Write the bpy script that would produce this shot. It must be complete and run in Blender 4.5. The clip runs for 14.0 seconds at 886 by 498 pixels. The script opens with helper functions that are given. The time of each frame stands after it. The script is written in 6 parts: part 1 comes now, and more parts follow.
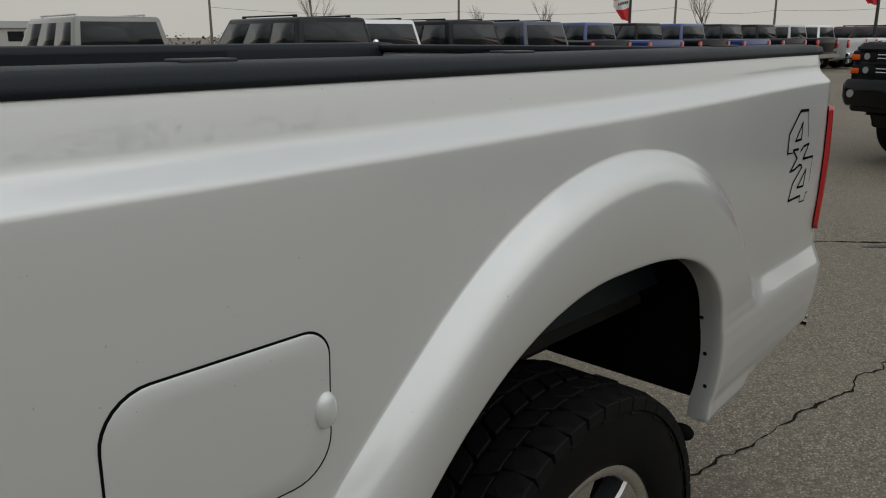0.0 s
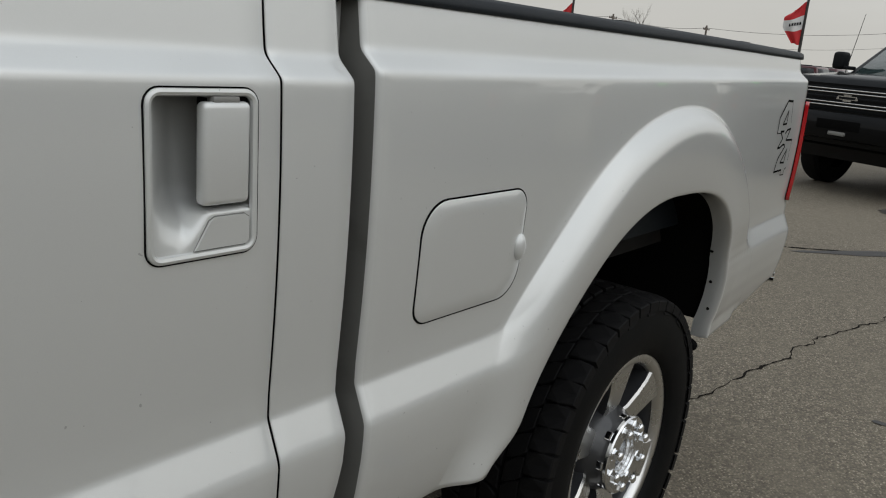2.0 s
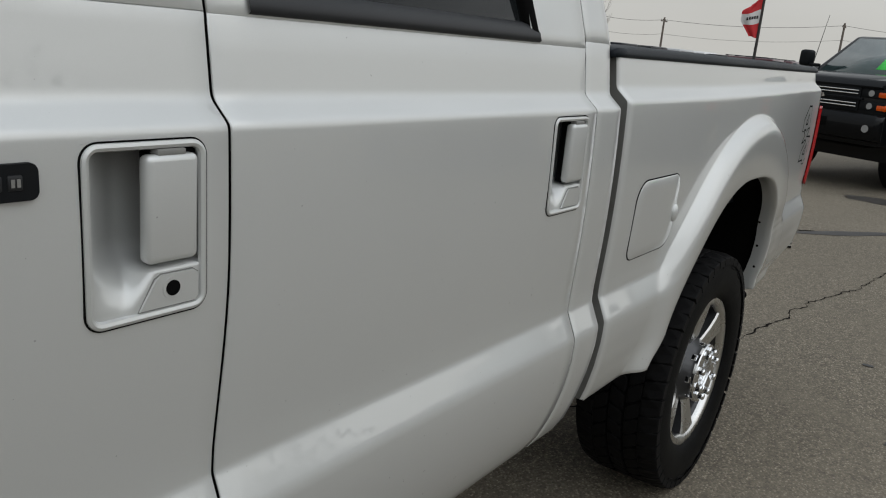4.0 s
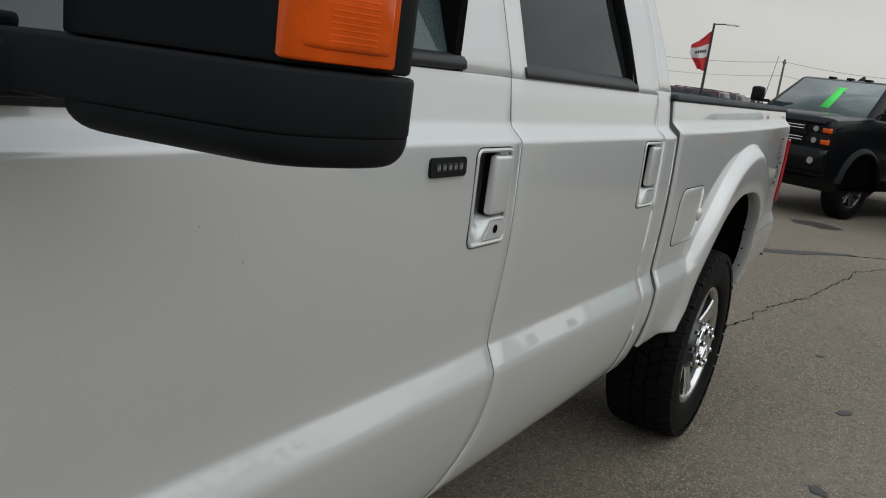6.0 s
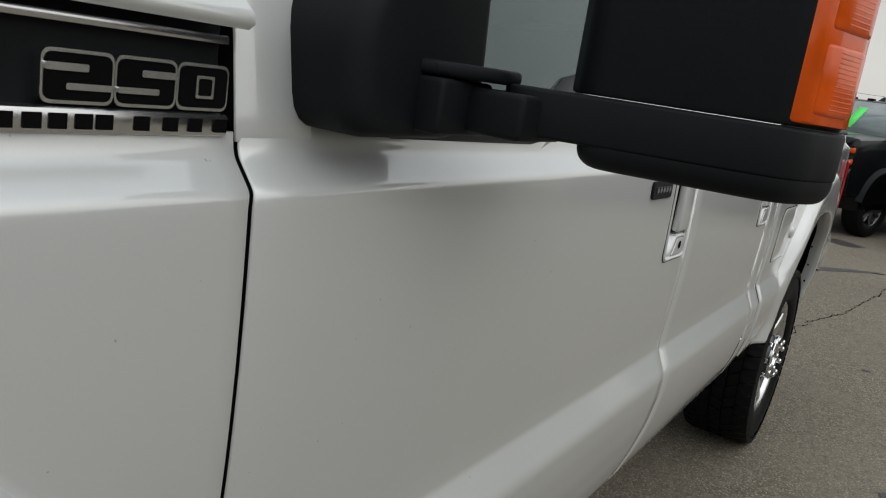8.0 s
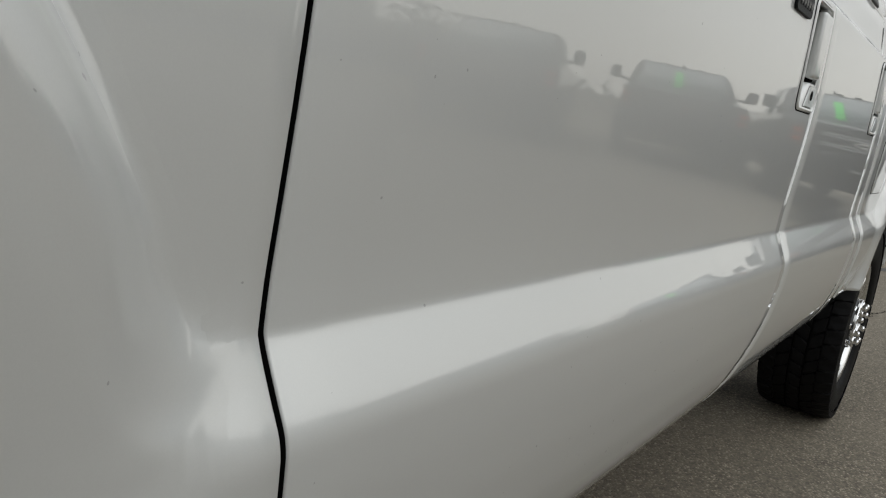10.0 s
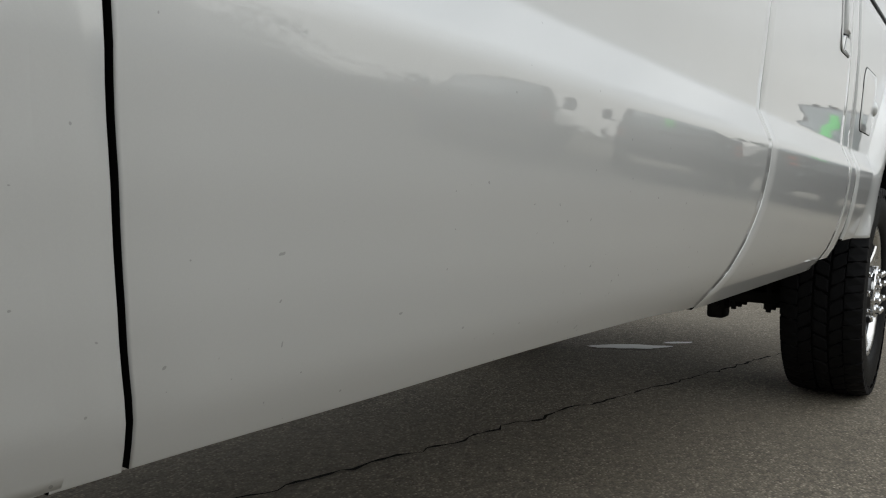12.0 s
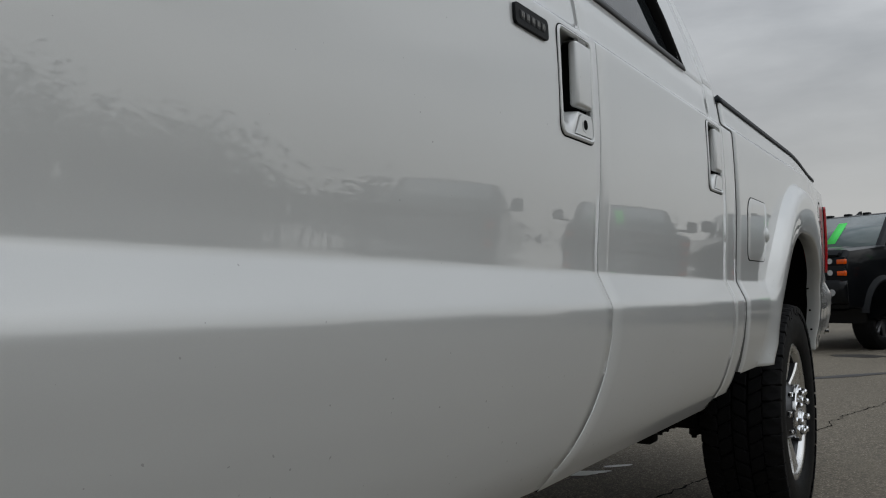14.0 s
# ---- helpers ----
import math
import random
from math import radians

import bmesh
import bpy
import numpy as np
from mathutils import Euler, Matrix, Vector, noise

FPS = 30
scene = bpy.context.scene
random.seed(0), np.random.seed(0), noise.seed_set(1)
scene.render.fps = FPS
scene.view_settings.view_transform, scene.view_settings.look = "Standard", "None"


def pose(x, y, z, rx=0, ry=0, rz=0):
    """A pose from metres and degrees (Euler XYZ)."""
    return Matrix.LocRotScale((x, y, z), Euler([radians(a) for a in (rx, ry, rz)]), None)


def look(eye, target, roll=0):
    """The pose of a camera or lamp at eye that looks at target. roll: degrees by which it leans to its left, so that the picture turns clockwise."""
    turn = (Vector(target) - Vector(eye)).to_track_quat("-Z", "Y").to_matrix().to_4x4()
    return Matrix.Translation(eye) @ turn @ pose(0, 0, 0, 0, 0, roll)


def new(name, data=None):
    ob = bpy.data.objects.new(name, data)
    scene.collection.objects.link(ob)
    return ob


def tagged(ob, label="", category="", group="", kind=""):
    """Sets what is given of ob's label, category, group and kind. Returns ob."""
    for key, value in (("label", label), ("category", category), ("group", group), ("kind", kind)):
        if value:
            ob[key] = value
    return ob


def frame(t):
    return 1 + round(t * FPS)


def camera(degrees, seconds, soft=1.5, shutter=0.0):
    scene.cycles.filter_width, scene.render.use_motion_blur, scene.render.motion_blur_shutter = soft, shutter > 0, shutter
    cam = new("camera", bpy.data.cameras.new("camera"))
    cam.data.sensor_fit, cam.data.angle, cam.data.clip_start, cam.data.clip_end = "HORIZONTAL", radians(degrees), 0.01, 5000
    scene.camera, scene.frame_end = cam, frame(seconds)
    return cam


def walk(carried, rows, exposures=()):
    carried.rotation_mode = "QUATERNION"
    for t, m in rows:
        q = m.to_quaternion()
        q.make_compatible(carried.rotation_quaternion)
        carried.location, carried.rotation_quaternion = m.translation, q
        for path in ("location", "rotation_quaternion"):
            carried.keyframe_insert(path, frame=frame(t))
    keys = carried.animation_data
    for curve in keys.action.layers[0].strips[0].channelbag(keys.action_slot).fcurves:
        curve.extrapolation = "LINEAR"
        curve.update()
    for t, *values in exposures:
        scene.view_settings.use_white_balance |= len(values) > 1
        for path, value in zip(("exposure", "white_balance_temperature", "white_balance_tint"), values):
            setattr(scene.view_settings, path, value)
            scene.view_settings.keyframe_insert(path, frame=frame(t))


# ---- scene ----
cam = camera(58.0, 14.0, soft=1.1)
PATH = [
    (0, (-1.189, -0.705, 1.5), (0.213, 0.624, 0.984), -0.2),
    (0.5, (-1.252, -0.686, 1.449), (0.208, 0.577, 0.925), -0.1),
    (1, (-1.391, -0.675, 1.393), (0.092, 0.566, 0.878), -0.9),
    (1.5, (-1.614, -0.723, 1.398), (-0.107, 0.494, 0.898), 0.7),
    (2, (-1.796, -0.725, 1.397), (-0.265, 0.464, 0.902), 4.9),
    (2.5, (-1.964, -0.661, 1.395), (-0.426, 0.515, 0.895), 6.2),
    (3, (-2.177, -0.622, 1.414), (-0.62, 0.525, 0.903), 6.1),
    (5.5, (-3.342, -0.806, 1.475), (-1.704, 0.241, 1.005), 5.7),
    (6, (-3.501, -0.697, 1.471), (-1.832, 0.309, 1.02), 7.5),
    (6.5, (-3.629, -0.64, 1.477), (-1.954, 0.357, 1.032), 8.1),
    (7, (-3.798, -0.581, 1.463), (-2.133, 0.434, 1.02), 8.0),
    (7.2, (-3.87, -0.553, 1.468), (-2.201, 0.454, 1.024), 8.2),
    (9.3, (-3.768, -0.346, 1.302), (-2.098, 0.675, 0.892), 10.2),
    (9.5, (-3.749, -0.343, 1.245), (-2.074, 0.676, 0.848), 10.3),
    (9.8, (-3.723, -0.318, 1.143), (-2.054, 0.716, 0.763), 9.3),
    (10, (-3.715, -0.304, 1.088), (-2.075, 0.775, 0.704), 9.0),
    (10.5, (-3.707, -0.295, 0.945), (-2.071, 0.813, 0.637), 6.4),
    (11, (-3.702, -0.295, 0.824), (-2.063, 0.826, 0.58), 3.4),
    (11.5, (-3.689, -0.32, 0.754), (-2.05, 0.808, 0.555), 2.4),
    (12, (-3.622, -0.357, 0.767), (-1.982, 0.778, 0.623), 1.4),
    (12.5, (-3.534, -0.445, 0.825), (-1.896, 0.696, 0.716), 0.3),
    (13, (-3.462, -0.505, 0.878), (-1.817, 0.633, 0.886), -0.1),
    (13.5, (-3.426, -0.562, 0.908), (-1.783, 0.576, 0.993), -0.9),
    (14, (-3.439, -0.523, 0.895), (-1.758, 0.554, 1.011), -1.3),
]
EXPOSURES = ((0, -0.15, 6720, 8), (0.5, -0.05, 6700, 8), (1, 0.03, 6680, 8), (2, 0.04, 6620, 8), (3, 0.02, 6580, 8), (5.5, 0.08, 6520, 8), (7.2, 0.19, 6600, 8), (9.5, 0.26, 6720, 8), (10.5, 0.18, 6640, 8), (11.5, 0.34, 6700, 8), (12, 0.36, 6560, 8), (13, 0.0, 6400, 9), (14, -0.27, 6370, 9))
walk(cam, [(t, look(eye, target, roll)) for t, eye, target, roll in PATH], EXPOSURES)

# ---- world, sun, exposure ----
def build_world():
    w = bpy.data.worlds.new("overcast_sky")
    scene.world = w
    w.use_nodes = True
    nt = w.node_tree
    nt.nodes.clear()
    N, L = nt.nodes.new, nt.links.new
    out, bg = N("ShaderNodeOutputWorld"), N("ShaderNodeBackground")
    sky = N("ShaderNodeTexSky")
    sky.sky_type = "NISHITA"
    sky.sun_disc = False
    sky.sun_elevation, sky.sun_rotation = radians(38), radians(150)
    sky.air_density, sky.dust_density, sky.ozone_density = 1.0, 4.0, 1.0
    tc, mp = N("ShaderNodeTexCoord"), N("ShaderNodeMapping")
    mp.inputs["Scale"].default_value = (1.0, 1.0, 3.4)
    no = N("ShaderNodeTexNoise")
    no.inputs["Scale"].default_value, no.inputs["Detail"].default_value = 2.6, 6.0
    no.inputs["Roughness"].default_value = 0.55
    ramp = N("ShaderNodeValToRGB")
    ramp.color_ramp.elements[0].position, ramp.color_ramp.elements[0].color = 0.34, (4.9, 5.08, 5.3, 1)
    ramp.color_ramp.elements[1].position, ramp.color_ramp.elements[1].color = 0.66, (7.6, 7.75, 7.9, 1)
    sep = N("ShaderNodeSeparateXYZ")
    lift = N("ShaderNodeMapRange")
    lift.inputs["From Min"].default_value, lift.inputs["From Max"].default_value = 0.0, 0.3
    hor = N("ShaderNodeMix")
    hor.data_type = "RGBA"
    hor.inputs["A"].default_value = (6.7, 6.58, 6.3, 1)
    mix = N("ShaderNodeMix")
    mix.data_type = "RGBA"
    mix.inputs["Factor"].default_value = 0.93
    L(tc.outputs["Generated"], mp.inputs["Vector"])
    L(mp.outputs["Vector"], no.inputs["Vector"])
    L(no.outputs["Fac"], ramp.inputs["Fac"])
    L(tc.outputs["Generated"], sep.inputs["Vector"])
    L(sep.outputs["Z"], lift.inputs["Value"])
    L(lift.outputs["Result"], hor.inputs["Factor"])
    L(ramp.outputs["Color"], hor.inputs["B"])
    L(sky.outputs["Color"], mix.inputs["A"])
    zen = N("ShaderNodeMapRange")
    zen.inputs["From Min"].default_value, zen.inputs["From Max"].default_value = 0.3, 1.0
    zen.inputs["To Min"].default_value, zen.inputs["To Max"].default_value = 1.0, 1.2
    L(sep.outputs["Z"], zen.inputs["Value"])
    zen_fac = N("ShaderNodeMapRange")
    zen_fac.inputs["From Min"].default_value, zen_fac.inputs["From Max"].default_value = 0.35, 1.0
    L(sep.outputs["Z"], zen_fac.inputs["Value"])
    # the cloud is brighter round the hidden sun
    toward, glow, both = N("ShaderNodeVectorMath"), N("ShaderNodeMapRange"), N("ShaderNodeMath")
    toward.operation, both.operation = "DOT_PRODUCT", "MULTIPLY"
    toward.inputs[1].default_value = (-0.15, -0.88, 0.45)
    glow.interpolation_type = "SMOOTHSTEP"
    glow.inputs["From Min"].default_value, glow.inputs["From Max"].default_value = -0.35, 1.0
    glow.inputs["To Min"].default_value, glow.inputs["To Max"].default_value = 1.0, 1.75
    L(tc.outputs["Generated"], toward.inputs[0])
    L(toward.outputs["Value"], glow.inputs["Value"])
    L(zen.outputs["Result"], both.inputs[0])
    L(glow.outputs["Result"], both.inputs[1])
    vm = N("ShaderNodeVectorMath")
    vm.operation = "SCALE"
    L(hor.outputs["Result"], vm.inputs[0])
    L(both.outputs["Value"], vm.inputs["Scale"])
    cool = N("ShaderNodeMix")
    cool.data_type, cool.blend_type = "RGBA", "MULTIPLY"
    cool.inputs["B"].default_value = (0.95, 1.0, 1.08, 1)
    L(zen_fac.outputs["Result"], cool.inputs["Factor"])
    L(vm.outputs["Vector"], cool.inputs["A"])
    L(cool.outputs["Result"], mix.inputs["B"])
    L(mix.outputs["Result"], bg.inputs["Color"])
    bg.inputs["Strength"].default_value = 0.085
    L(bg.outputs["Background"], out.inputs["Surface"])


build_world()
sun = new("sun", bpy.data.lights.new("sun", "SUN"))
sun.data.energy, sun.data.angle, sun.data.color = 0.5, radians(80), (1.0, 0.98, 0.95)
sun.matrix_world = look((0, 0, 20), (5, 10, 0))
scene.view_settings.exposure = 0.0

# ---- materials ----
def nodes_of(name):
    m = bpy.data.materials.new(name)
    m.use_nodes = True
    return m, m.node_tree, m.node_tree.nodes["Principled BSDF"]


def surface(name, color, rough=0.5, metal=0.0, coat=0.0, vary=0.12, scale=6.0, bump=0.0, bump_scale=200.0, dirt=0.0, dirt_color=(0.2, 0.18, 0.15), spec=0.5, rough_vary=0.08):
    m, nt, p = nodes_of(name)
    N, L = nt.nodes.new, nt.links.new
    tc = N("ShaderNodeTexCoord")
    n1 = N("ShaderNodeTexNoise")
    n1.inputs["Scale"].default_value, n1.inputs["Detail"].default_value = scale, 5
    L(tc.outputs["Object"], n1.inputs["Vector"])
    mix = N("ShaderNodeMix")
    mix.data_type = "RGBA"
    c = Vector(color)
    mix.inputs["A"].default_value = (*(c * (1 - vary)), 1)
    mix.inputs["B"].default_value = (*(c * (1 + vary)), 1)
    L(n1.outputs["Fac"], mix.inputs["Factor"])
    last = mix.outputs["Result"]
    n2 = N("ShaderNodeTexNoise")
    n2.inputs["Scale"].default_value, n2.inputs["Detail"].default_value = bump_scale, 3
    L(tc.outputs["Object"], n2.inputs["Vector"])
    if dirt:
        r = N("ShaderNodeMapRange")
        r.inputs["From Min"].default_value, r.inputs["From Max"].default_value = 0.5, 0.75
        r.inputs["To Max"].default_value = dirt
        n3 = N("ShaderNodeTexNoise")
        n3.inputs["Scale"].default_value, n3.inputs["Detail"].default_value = scale * 2.3, 8
        L(tc.outputs["Object"], n3.inputs["Vector"])
        L(n3.outputs["Fac"], r.inputs["Value"])
        dm = N("ShaderNodeMix")
        dm.data_type = "RGBA"
        L(r.outputs["Result"], dm.inputs["Factor"])
        L(last, dm.inputs["A"])
        dm.inputs["B"].default_value = (*dirt_color, 1)
        last = dm.outputs["Result"]
    L(last, p.inputs["Base Color"])
    rr = N("ShaderNodeMapRange")
    rr.inputs["To Min"].default_value, rr.inputs["To Max"].default_value = max(rough - rough_vary, 0.01), min(rough + rough_vary, 1)
    L(n1.outputs["Fac"], rr.inputs["Value"])
    L(rr.outputs["Result"], p.inputs["Roughness"])
    p.inputs["Metallic"].default_value = metal
    p.inputs["Specular IOR Level"].default_value = spec
    p.inputs["Coat Weight"].default_value = coat
    p.inputs["Coat Roughness"].default_value = 0.03
    if bump:
        b = N("ShaderNodeBump")
        b.inputs["Strength"].default_value, b.inputs["Distance"].default_value = bump, 0.002
        L(n2.outputs["Fac"], b.inputs["Height"])
        L(b.outputs["Normal"], p.inputs["Normal"])
    return m


def paint(name, color, rough=0.4, flake=0.03, coat=1.0, ior=1.6, pearl=0.0, spec=0.5):
    """Clear-coated car paint with a faint orange-peel and road film."""
    m, nt, p = nodes_of(name)
    N, L = nt.nodes.new, nt.links.new
    tc = N("ShaderNodeTexCoord")
    n1, n2, n3 = (N("ShaderNodeTexNoise") for _ in range(3))
    n1.inputs["Scale"].default_value, n1.inputs["Detail"].default_value = 3.0, 4
    n2.inputs["Scale"].default_value = 900.0
    n3.inputs["Scale"].default_value, n3.inputs["Detail"].default_value = 38.0, 2
    for n in (n1, n2, n3):
        L(tc.outputs["Object"], n.inputs["Vector"])
    mix = N("ShaderNodeMix")
    mix.data_type = "RGBA"
    c = Vector(color)
    mix.inputs["A"].default_value, mix.inputs["B"].default_value = (*(c * (1 - flake)), 1), (*(c * (1 + flake)), 1)
    L(n2.outputs["Fac"], mix.inputs["Factor"])
    film = N("ShaderNodeMix")
    film.data_type = "RGBA"
    fr = N("ShaderNodeMapRange")
    fr.inputs["From Min"].default_value, fr.inputs["From Max"].default_value, fr.inputs["To Max"].default_value = 0.45, 0.8, 0.12
    L(n1.outputs["Fac"], fr.inputs["Value"])
    L(fr.outputs["Result"], film.inputs["Factor"])
    L(mix.outputs["Result"], film.inputs["A"])
    film.inputs["B"].default_value = (*(c * 0.8), 1)
    # small specks of road grit
    n4, sp, grit = N("ShaderNodeTexNoise"), N("ShaderNodeMapRange"), N("ShaderNodeMix")
    n4.inputs["Scale"].default_value, n4.inputs["Detail"].default_value = 130.0, 1
    sp.inputs["From Min"].default_value, sp.inputs["From Max"].default_value, sp.inputs["To Max"].default_value = 0.803, 0.815, 0.45
    grit.data_type = "RGBA"
    L(tc.outputs["Object"], n4.inputs["Vector"])
    # stone chips thicken towards the sill
    sep, chip, both = N("ShaderNodeSeparateXYZ"), N("ShaderNodeMapRange"), N("ShaderNodeMath")
    chip.inputs["From Min"].default_value, chip.inputs["From Max"].default_value, chip.inputs["To Max"].default_value = 0.85, 0.62, 0.045
    L(tc.outputs["Object"], sep.inputs["Vector"])
    L(sep.outputs["Z"], chip.inputs["Value"])
    L(n4.outputs["Fac"], both.inputs[0])
    L(chip.outputs["Result"], both.inputs[1])
    L(both.outputs["Value"], sp.inputs["Value"])
    L(sp.outputs["Result"], grit.inputs["Factor"])
    L(film.outputs["Result"], grit.inputs["A"])
    grit.inputs["B"].default_value = (*(c * 0.25), 1)
    L(grit.outputs["Result"], p.inputs["Base Color"])
    p.inputs["Roughness"].default_value = rough
    p.inputs["Metallic"].default_value = pearl
    p.inputs["Coat Weight"].default_value, p.inputs["Coat Roughness"].default_value = coat, 0.018
    p.inputs["Coat IOR"].default_value = ior
    p.inputs["Specular IOR Level"].default_value = spec
    b = N("ShaderNodeBump")
    b.inputs["Strength"].default_value, b.inputs["Distance"].default_value = 0.035, 0.001
    L(n3.outputs["Fac"], b.inputs["Height"])
    L(b.outputs["Normal"], p.inputs["Coat Normal"])
    return m


def glass(name, color, rough=0.02, alpha_mix=0.15, spec=0.6):
    """Tinted car glass: glossy, with part of the light let through."""
    m, nt, p = nodes_of(name)
    N, L = nt.nodes.new, nt.links.new
    tr, mx = N("ShaderNodeBsdfTransparent"), N("ShaderNodeMixShader")
    p.inputs["Base Color"].default_value = (*color, 1)
    p.inputs["Roughness"].default_value = rough
    p.inputs["Specular IOR Level"].default_value = spec
    tr.inputs["Color"].default_value = (0.55, 0.62, 0.6, 1)
    mx.inputs["Fac"].default_value = alpha_mix
    L(p.outputs["BSDF"], mx.inputs[1])
    L(tr.outputs["BSDF"], mx.inputs[2])
    L(mx.outputs["Shader"], nt.nodes["Material Output"].inputs["Surface"])
    return m


def asphalt():
    m, nt, p = nodes_of("worn_asphalt")
    N, L = nt.nodes.new, nt.links.new
    tc = N("ShaderNodeTexCoord")

    def noise_at(scale, detail=4, rough=0.5):
        n = N("ShaderNodeTexNoise")
        n.inputs["Scale"].default_value, n.inputs["Detail"].default_value, n.inputs["Roughness"].default_value = scale, detail, rough
        L(tc.outputs["Object"], n.inputs["Vector"])
        return n.outputs["Fac"]

    def mixed(fac, a, b):
        x = N("ShaderNodeMix")
        x.data_type = "RGBA"
        L(fac, x.inputs["Factor"])
        for k, v in (("A", a), ("B", b)):
            if isinstance(v, tuple):
                x.inputs[k].default_value = (*v, 1)
            else:
                L(v, x.inputs[k])
        return x.outputs["Result"]

    def ranged(v, lo, hi, to=1.0):
        r = N("ShaderNodeMapRange")
        r.inputs["From Min"].default_value, r.inputs["From Max"].default_value, r.inputs["To Max"].default_value = lo, hi, to
        L(v, r.inputs["Value"])
        return r.outputs["Result"]

    vo = N("ShaderNodeTexVoronoi")
    vo.inputs["Scale"].default_value = 125.0
    L(tc.outputs["Object"], vo.inputs["Vector"])
    stone = N("ShaderNodeValToRGB")
    stone.color_ramp.elements[0].color = (0.065, 0.056, 0.043, 1)
    stone.color_ramp.elements[1].color = (0.42, 0.37, 0.29, 1)
    stone.color_ramp.elements.new(0.7).color = (0.225, 0.196, 0.152, 1)
    sx = N("ShaderNodeSeparateXYZ")
    L(vo.outputs["Color"], sx.inputs["Vector"])
    L(sx.outputs["X"], stone.inputs["Fac"])
    base = mixed(ranged(vo.outputs["Distance"], 0.25, 0.6, 0.75), stone.outputs["Color"], (0.13, 0.113, 0.086))
    base = mixed(ranged(noise_at(1.3, 6), 0.42, 0.7, 0.45), base, (0.165, 0.144, 0.11))
    base = mixed(ranged(noise_at(0.22, 5), 0.5, 0.7, 0.4), base, (0.28, 0.245, 0.19))
    base = mixed(ranged(noise_at(30.0, 4, 0.75), 0.5, 0.68, 0.6), base, (0.075, 0.065, 0.05))
    base = mixed(ranged(noise_at(7.0, 8, 0.7), 0.62, 0.72, 0.4), base, (0.06, 0.055, 0.05))
    L(base, p.inputs["Base Color"])
    p.inputs["Roughness"].default_value, p.inputs["Specular IOR Level"].default_value = 0.85, 0.26
    b = N("ShaderNodeBump")
    b.inputs["Strength"].default_value, b.inputs["Distance"].default_value = 0.6, 0.004
    L(vo.outputs["Distance"], b.inputs["Height"])
    b.invert = True
    L(b.outputs["Normal"], p.inputs["Normal"])
    return m


WHITE = paint("pearl_white_paint", (0.575, 0.587, 0.58), rough=0.42, ior=1.7, pearl=0.3)
# near-black for black trim, and for shade painted inside seams and arches
GAP = surface("black_trim_and_shade", (0.005, 0.005, 0.005), 0.9, spec=0.03)
# white bed front, its colour darkened for the shade of the cab gap, plus grime
SHADED = surface("shaded_grimy_white", (0.13, 0.13, 0.122), 0.6, dirt=0.45, dirt_color=(0.06, 0.057, 0.05), spec=0.3)
SEAL = surface("grey_seam_sealer", (0.2, 0.2, 0.19), 0.6)
BLACK = surface("black_textured_plastic", (0.0075, 0.0085, 0.0098), 0.55, spec=0.12, bump=0.12, bump_scale=1400)
TRIM = surface("black_rubber_trim", (0.02, 0.021, 0.023), 0.45, spec=0.3)
CAPS = surface("grey_black_rail_plastic", (0.0095, 0.013, 0.017), 0.5, spec=0.2, bump=0.3, bump_scale=500)
UNDER = surface("sooty_underbody", (0.012, 0.0115, 0.011), 0.8, dirt=0.4, dirt_color=(0.035, 0.03, 0.025), spec=0.2)
RUBBER = surface("tyre_rubber", (0.004, 0.0042, 0.0045), 0.6, bump=0.3, bump_scale=300, dirt=0.25, dirt_color=(0.009, 0.0088, 0.008), scale=9, spec=0.1)
SATIN = surface("satin_chrome", (0.68, 0.69, 0.7), 0.22, metal=1.0, vary=0.04)
TREAD = surface("dusty_tread_rubber", (0.005, 0.005, 0.0055), 0.65, bump=0.3, bump_scale=250, dirt=0.4, dirt_color=(0.011, 0.0107, 0.01), scale=14, spec=0.12)
ALLOY = surface("machined_alloy", (0.62, 0.62, 0.61), 0.28, metal=1.0, vary=0.05, scale=14)
DARKRIM = surface("dark_painted_rim", (0.03, 0.031, 0.034), 0.35, vary=0.1, coat=0.5)
CHROME = surface("chrome", (0.75, 0.76, 0.77), 0.08, metal=1.0, vary=0.03, rough_vary=0.03)
AMBER = surface("amber_lens", (0.62, 0.078, 0.0015), 0.22, coat=0.25, vary=0.3, scale=45, spec=0.3)
RED = surface("red_lens", (0.36, 0.006, 0.01), 0.12, coat=1.0, vary=0.15)
TINT = glass("tinted_window_glass", (0.012, 0.014, 0.015), 0.02, 0.12, 0.3)
CLEAR = glass("windscreen_glass", (0.02, 0.03, 0.028), 0.02, 0.5)
INTERIOR = surface("dim_grey_interior", (0.09, 0.085, 0.08), 0.8)
SIDEGLASS = glass("grey_green_door_glass", (0.075, 0.11, 0.11), 0.02, 0.25)
FRONTGLASS = surface("pale_reflecting_windscreen", (0.055, 0.085, 0.085), 0.06, coat=0.7)
ASPHALT = asphalt()
CRACK = surface("dark_crack_filling", (0.012, 0.0105, 0.009), 0.95, spec=0.05)


# ---- mesh helpers ----
def link_mesh(name, verts, faces, material, parent=None, label="", smooth=True, kind=""):
    me = bpy.data.meshes.new(name)
    me.from_pydata([tuple(v) for v in verts], [], [tuple(f) for f in faces])
    bm = bmesh.new()
    bm.from_mesh(me)
    bmesh.ops.recalc_face_normals(bm, faces=bm.faces)
    bm.to_mesh(me)
    bm.free()
    me.materials.append(material)
    if smooth:
        me.polygons.foreach_set("use_smooth", [True] * len(me.polygons))
    ob = new(name, me)
    if parent:
        ob.parent = parent
    return tagged(ob, label, kind=kind)


